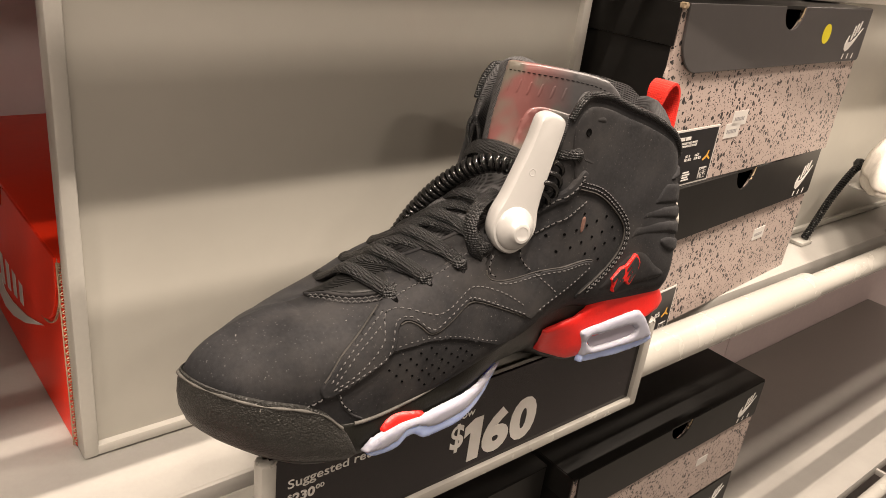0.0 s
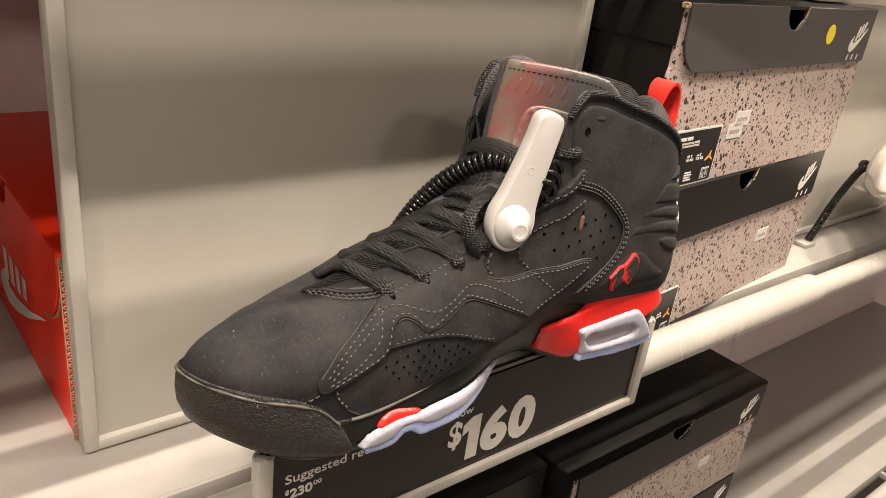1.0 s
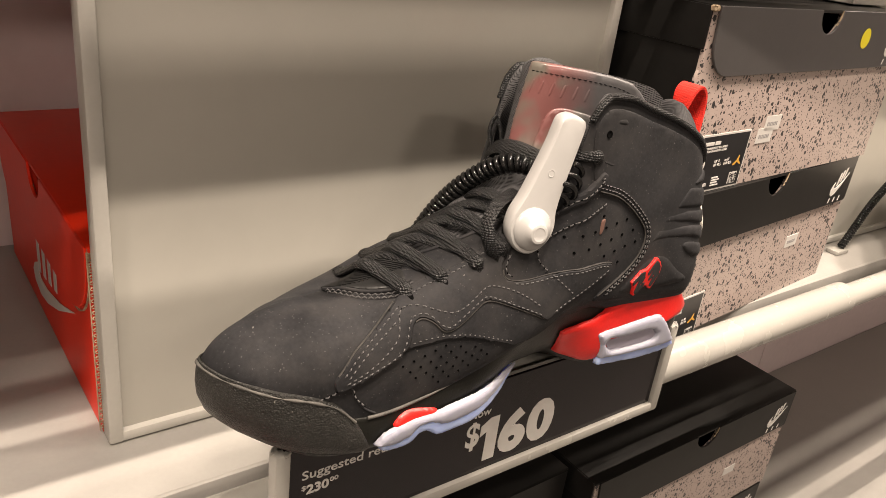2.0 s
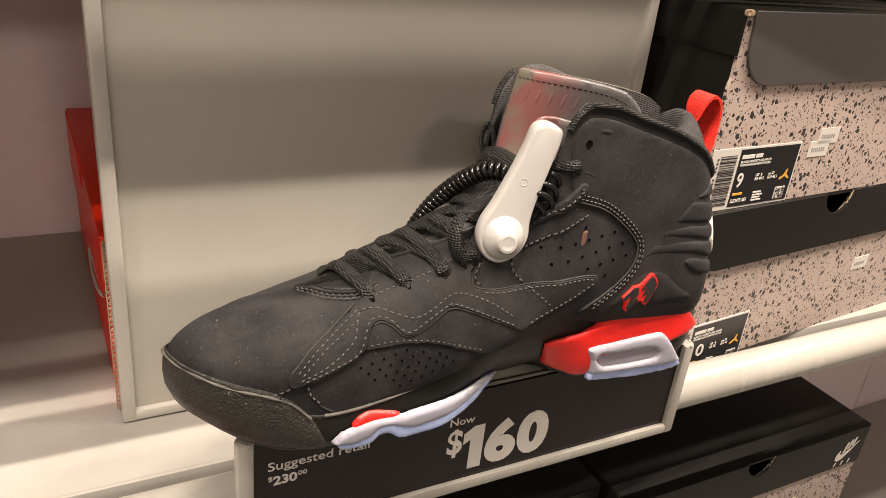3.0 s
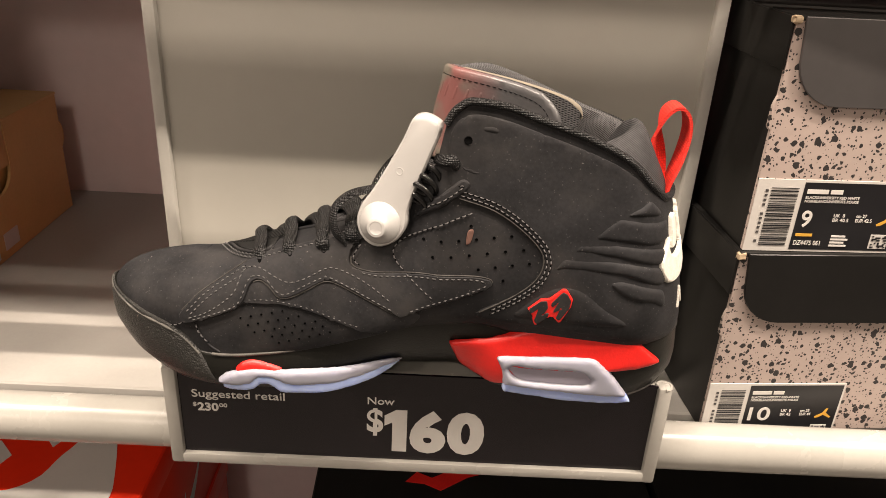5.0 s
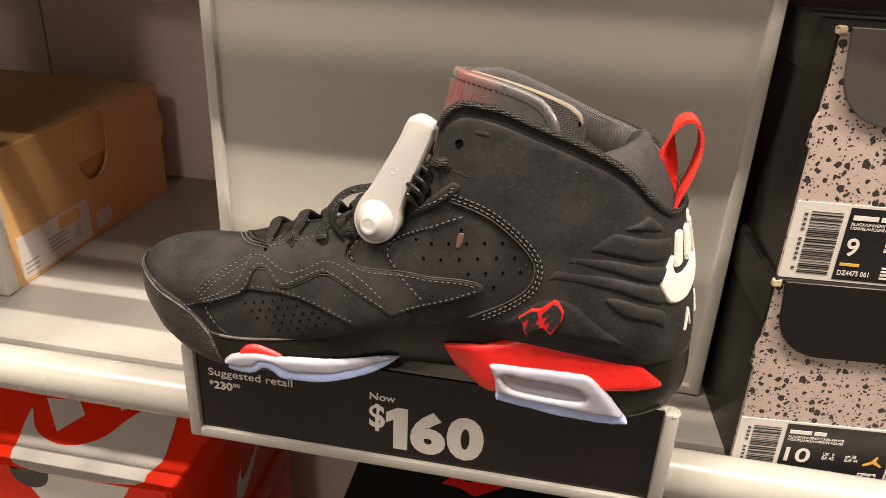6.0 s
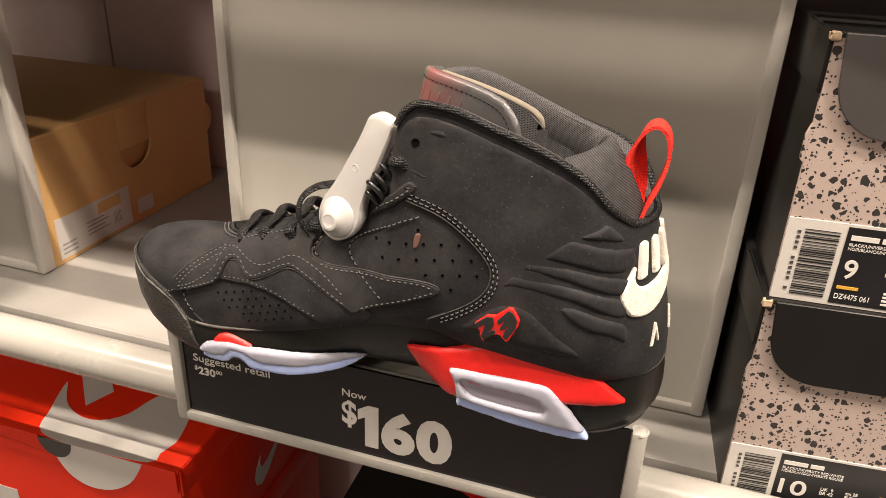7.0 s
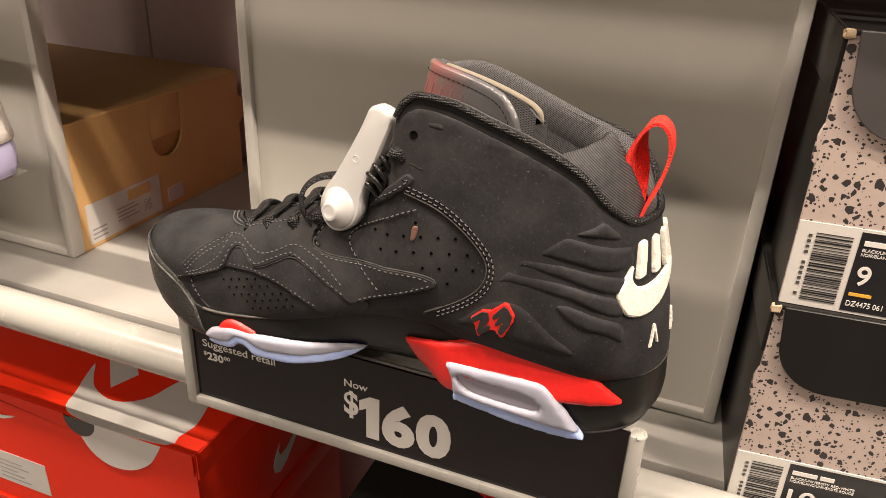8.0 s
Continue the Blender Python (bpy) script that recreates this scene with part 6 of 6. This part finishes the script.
# ---- security tag and its cable ----
TAG = [(0.2640, 1.2690), (0.2690, 1.2703), (0.2755, 1.2680), (0.2775, 1.2640), (0.2725, 1.2490), (0.2672, 1.2340), (0.2645, 1.2240), (0.2638, 1.2150), (0.2590, 1.2075), (0.2500, 1.2035), (0.2420, 1.2070), (0.2382, 1.2150), (0.2400, 1.2235), (0.2455, 1.2320), (0.2520, 1.2440), (0.2585, 1.2570), (0.2622, 1.2662)]
tag_y = 0.2400


def lean_tag(bm):
    for v in bm.verts:
        v.co.y += 0.18 * (v.co.z - 1.215)
        d = v.co - Vector((0.257, 0.236, 0))
        v.co.x, v.co.y = 0.257 + 0.978 * d.x + 0.208 * d.y, 0.236 - 0.208 * d.x + 0.978 * d.y


tag = thing("security_tag", (0.26, tag_y, 1.204), "white plastic security tag clipped to the shoe", "tag")
bm = pillow(TAG, tag_y, 0.0090, 0.0024)
lean_tag(bm)
part("tag_body", bm, TAGM, tag)


def knob(cx, cz, y, rings):
    rows = [[(cx + r * math.cos(2 * math.pi * k / 32), y - d, cz + r * math.sin(2 * math.pi * k / 32)) for k in range(32)] for r, d in rings]
    bm = sheet(rows, closed_v=True)
    bm.verts.ensure_lookup_table()
    bm.faces.new(bm.verts[-32:])
    bmesh.ops.recalc_face_normals(bm, faces=bm.faces[:])
    return bm


bm = knob(0.2508, 1.2165, tag_y - 0.0083, [(0.0106, 0), (0.0105, 0.0010), (0.0100, 0.0018), (0.0088, 0.0030), (0.0070, 0.0046), (0.0056, 0.0060), (0.0050, 0.0072), (0.0045, 0.0077), (0.0033, 0.00785), (0.0031, 0.0077), (0.001, 0.0077)])
lean_tag(bm)
part("knob", bm, TAGM, tag)
bm = knob(0.2590, 1.2430, tag_y - 0.0088, [(0.0019, 0), (0.0017, 0.0004), (0.0012, 0.0001), (0.0004, 0.00005)])
lean_tag(bm)
part("dimple", bm, TAGM, tag)


def coil(points, radius, wire, pitch):
    """A wire wound round a line."""
    line = curve_through(points, 400)
    length = float(np.sum(np.linalg.norm(np.diff(line, axis=0), axis=1)))
    turns = length / pitch
    n = int(turns * 12)
    line = curve_through(points, n)
    out = []
    side = Vector((0, 0, 1))
    for i in range(n):
        t = Vector(line[min(i + 1, n - 1)] - line[max(i - 1, 0)]).normalized()
        side = (side - t * side.dot(t)).normalized()
        b = t.cross(side)
        a = 2 * math.pi * turns * i / n
        out.append(Vector(line[i]) + side * (radius * math.cos(a)) + b * (radius * math.sin(a)))
    return tube(out, wire, 7)


cable = thing("coiled_cable", (0.24, 0.28, 1.20), "shiny black coiled security cable over the laces", "cable")
part("coil", coil([(0.272, 0.2500, 1.2360), (0.2665, 0.2580, 1.2385), (0.2590, 0.2690, 1.2370), (0.2520, 0.2820, 1.2270), (0.2450, 0.2940, 1.2120), (0.2390, 0.3050, 1.1920), (0.236, 0.3170, 1.165), (0.236, 0.332, 1.12), (0.236, 0.339, 1.08)], 0.0041, 0.0014, 0.0034), COIL, cable, smooth=1.5)
curls = []
for k in range(85):
    f = k / 84
    a = 2 * math.pi * 3.4 * f
    r = 0.0056 + 0.0008 * math.sin(5 * f)
    curls.append(Vector((0.2675 + 0.008 * f, 0.2370 - 0.002 * math.sin(3 * f), 1.2255 + 0.0175 * f)) + Vector((0.8, 0.0, -0.6)) * (r * math.cos(a)) + Vector((0.3, -0.6, 0.5)) * (r * math.sin(a)))
part("loose_coil", tube(curls, 0.00145, 7), COIL, cable, smooth=1.5)

# ---- neighbouring display shoes, low and plain ----
def low_shoe(name, dx, dy, dz, sole_h, body, sole, label):
    t = thing(name, (0.26 + dx, 0.278 + dy, 1.107 + dz), label, "shoe", "display shoes")
    n = 96
    loop = curve_through(PLAN, n, closed=True)
    hz = smooth_knots((0.09, 0.14, 0.20, 0.26, 0.30, 0.36, 0.42), (0.020, 0.034, 0.052, 0.075, 0.080, 0.070, 0.075))
    rows_u, rows_s = [], []
    for x, y in loop:
        ax = min(max(x, 0.15), 0.36)
        op = step(0.22, 0.29, x)
        ru, rs = [], []
        for h in (0, 0.1, 0.25, 0.45, 0.65, 0.8, 0.9, 0.96, 1.0):
            w = (1 - h ** 2.3) ** (1 / 2.3) * (1 - op) + (1 - 0.25 * h) * op
            ru.append((ax + (x - ax) * w + dx, 0.278 + (y - 0.278) * w * 0.97 + dy, 1.109 + dz + sole_h + hz(x) * h))
        for f, o in ((0, 0.9), (0.05, 0.97), (0.3, 1.04), (0.7, 1.05), (0.95, 1.0), (1.0, 0.96), (1.0, 0.9)):
            lift = 0.010 * step(0.14, 0.09, x) + 0.006 * step(0.40, 0.42, x)
            rs.append((ax + (x - ax) * o + dx, 0.278 + (y - 0.278) * o + dy, 1.108 + dz + lift * (1 - f) + (sole_h + 0.004) * f))
        rows_u.append(ru)
        rows_s.append(rs)
    u = part("upper", sheet(rows_u, closed_u=True), body, t, smooth=1.2)
    md = u.modifiers.new("thickness", "SOLIDIFY")
    md.thickness = 0.004
    bm = sheet(rows_s, closed_u=True)
    bm.verts.ensure_lookup_table()
    bm.faces.new([bm.verts[i * 7] for i in range(n)])
    bmesh.ops.recalc_face_normals(bm, faces=bm.faces[:])
    part("sole", bm, sole, t, smooth=0.9)
    part("ledge", block(0.16 + dx, 0.395 + dx, 0.25 + dy, 0.325 + dy, 1.1035 + dz, 1.1065 + dz, 0.001), CREAM, t, "cream ledge under the shoe")
    part("prop", block(0.26 + dx, 0.30 + dx, 0.330, 0.334, 1.0362, 1.1035 + dz, 0.001), CREAM, t, "cream prop of the ledge")
    return t


low_shoe("low_white_shoe", 0.806, 0.036, 0.0, 0.016, KNIT, KNIT, "white knitted low shoe on a cream ledge")
low_shoe("low_lilac_shoe", -0.530, 0.045, 0.020, 0.036, KNIT, LILAC, "pale low shoe with a lilac sole on a ledge")
cable2 = thing("coiled_cable", (0.95, 0.37, 1.037), "black coiled security cable standing from the shelf", "cable")
part("coil", coil([(0.905, 0.366, 1.042), (0.915, 0.366, 1.052), (0.945, 0.366, 1.090), (0.975, 0.364, 1.120), (0.99, 0.362, 1.128)], 0.0036, 0.0013, 0.0032), COIL, cable2, smooth=1.5)
part("end_ball", knob(0.992, 1.128, 0.365, [(0.001, -0.008), (0.006, -0.005), (0.0075, 0), (0.006, 0.005), (0.001, 0.008)]), COIL, cable2)
part("foot", block(0.888, 0.912, 0.358, 0.374, 1.0362, 1.041, 0.0012), CREAM, cable2)
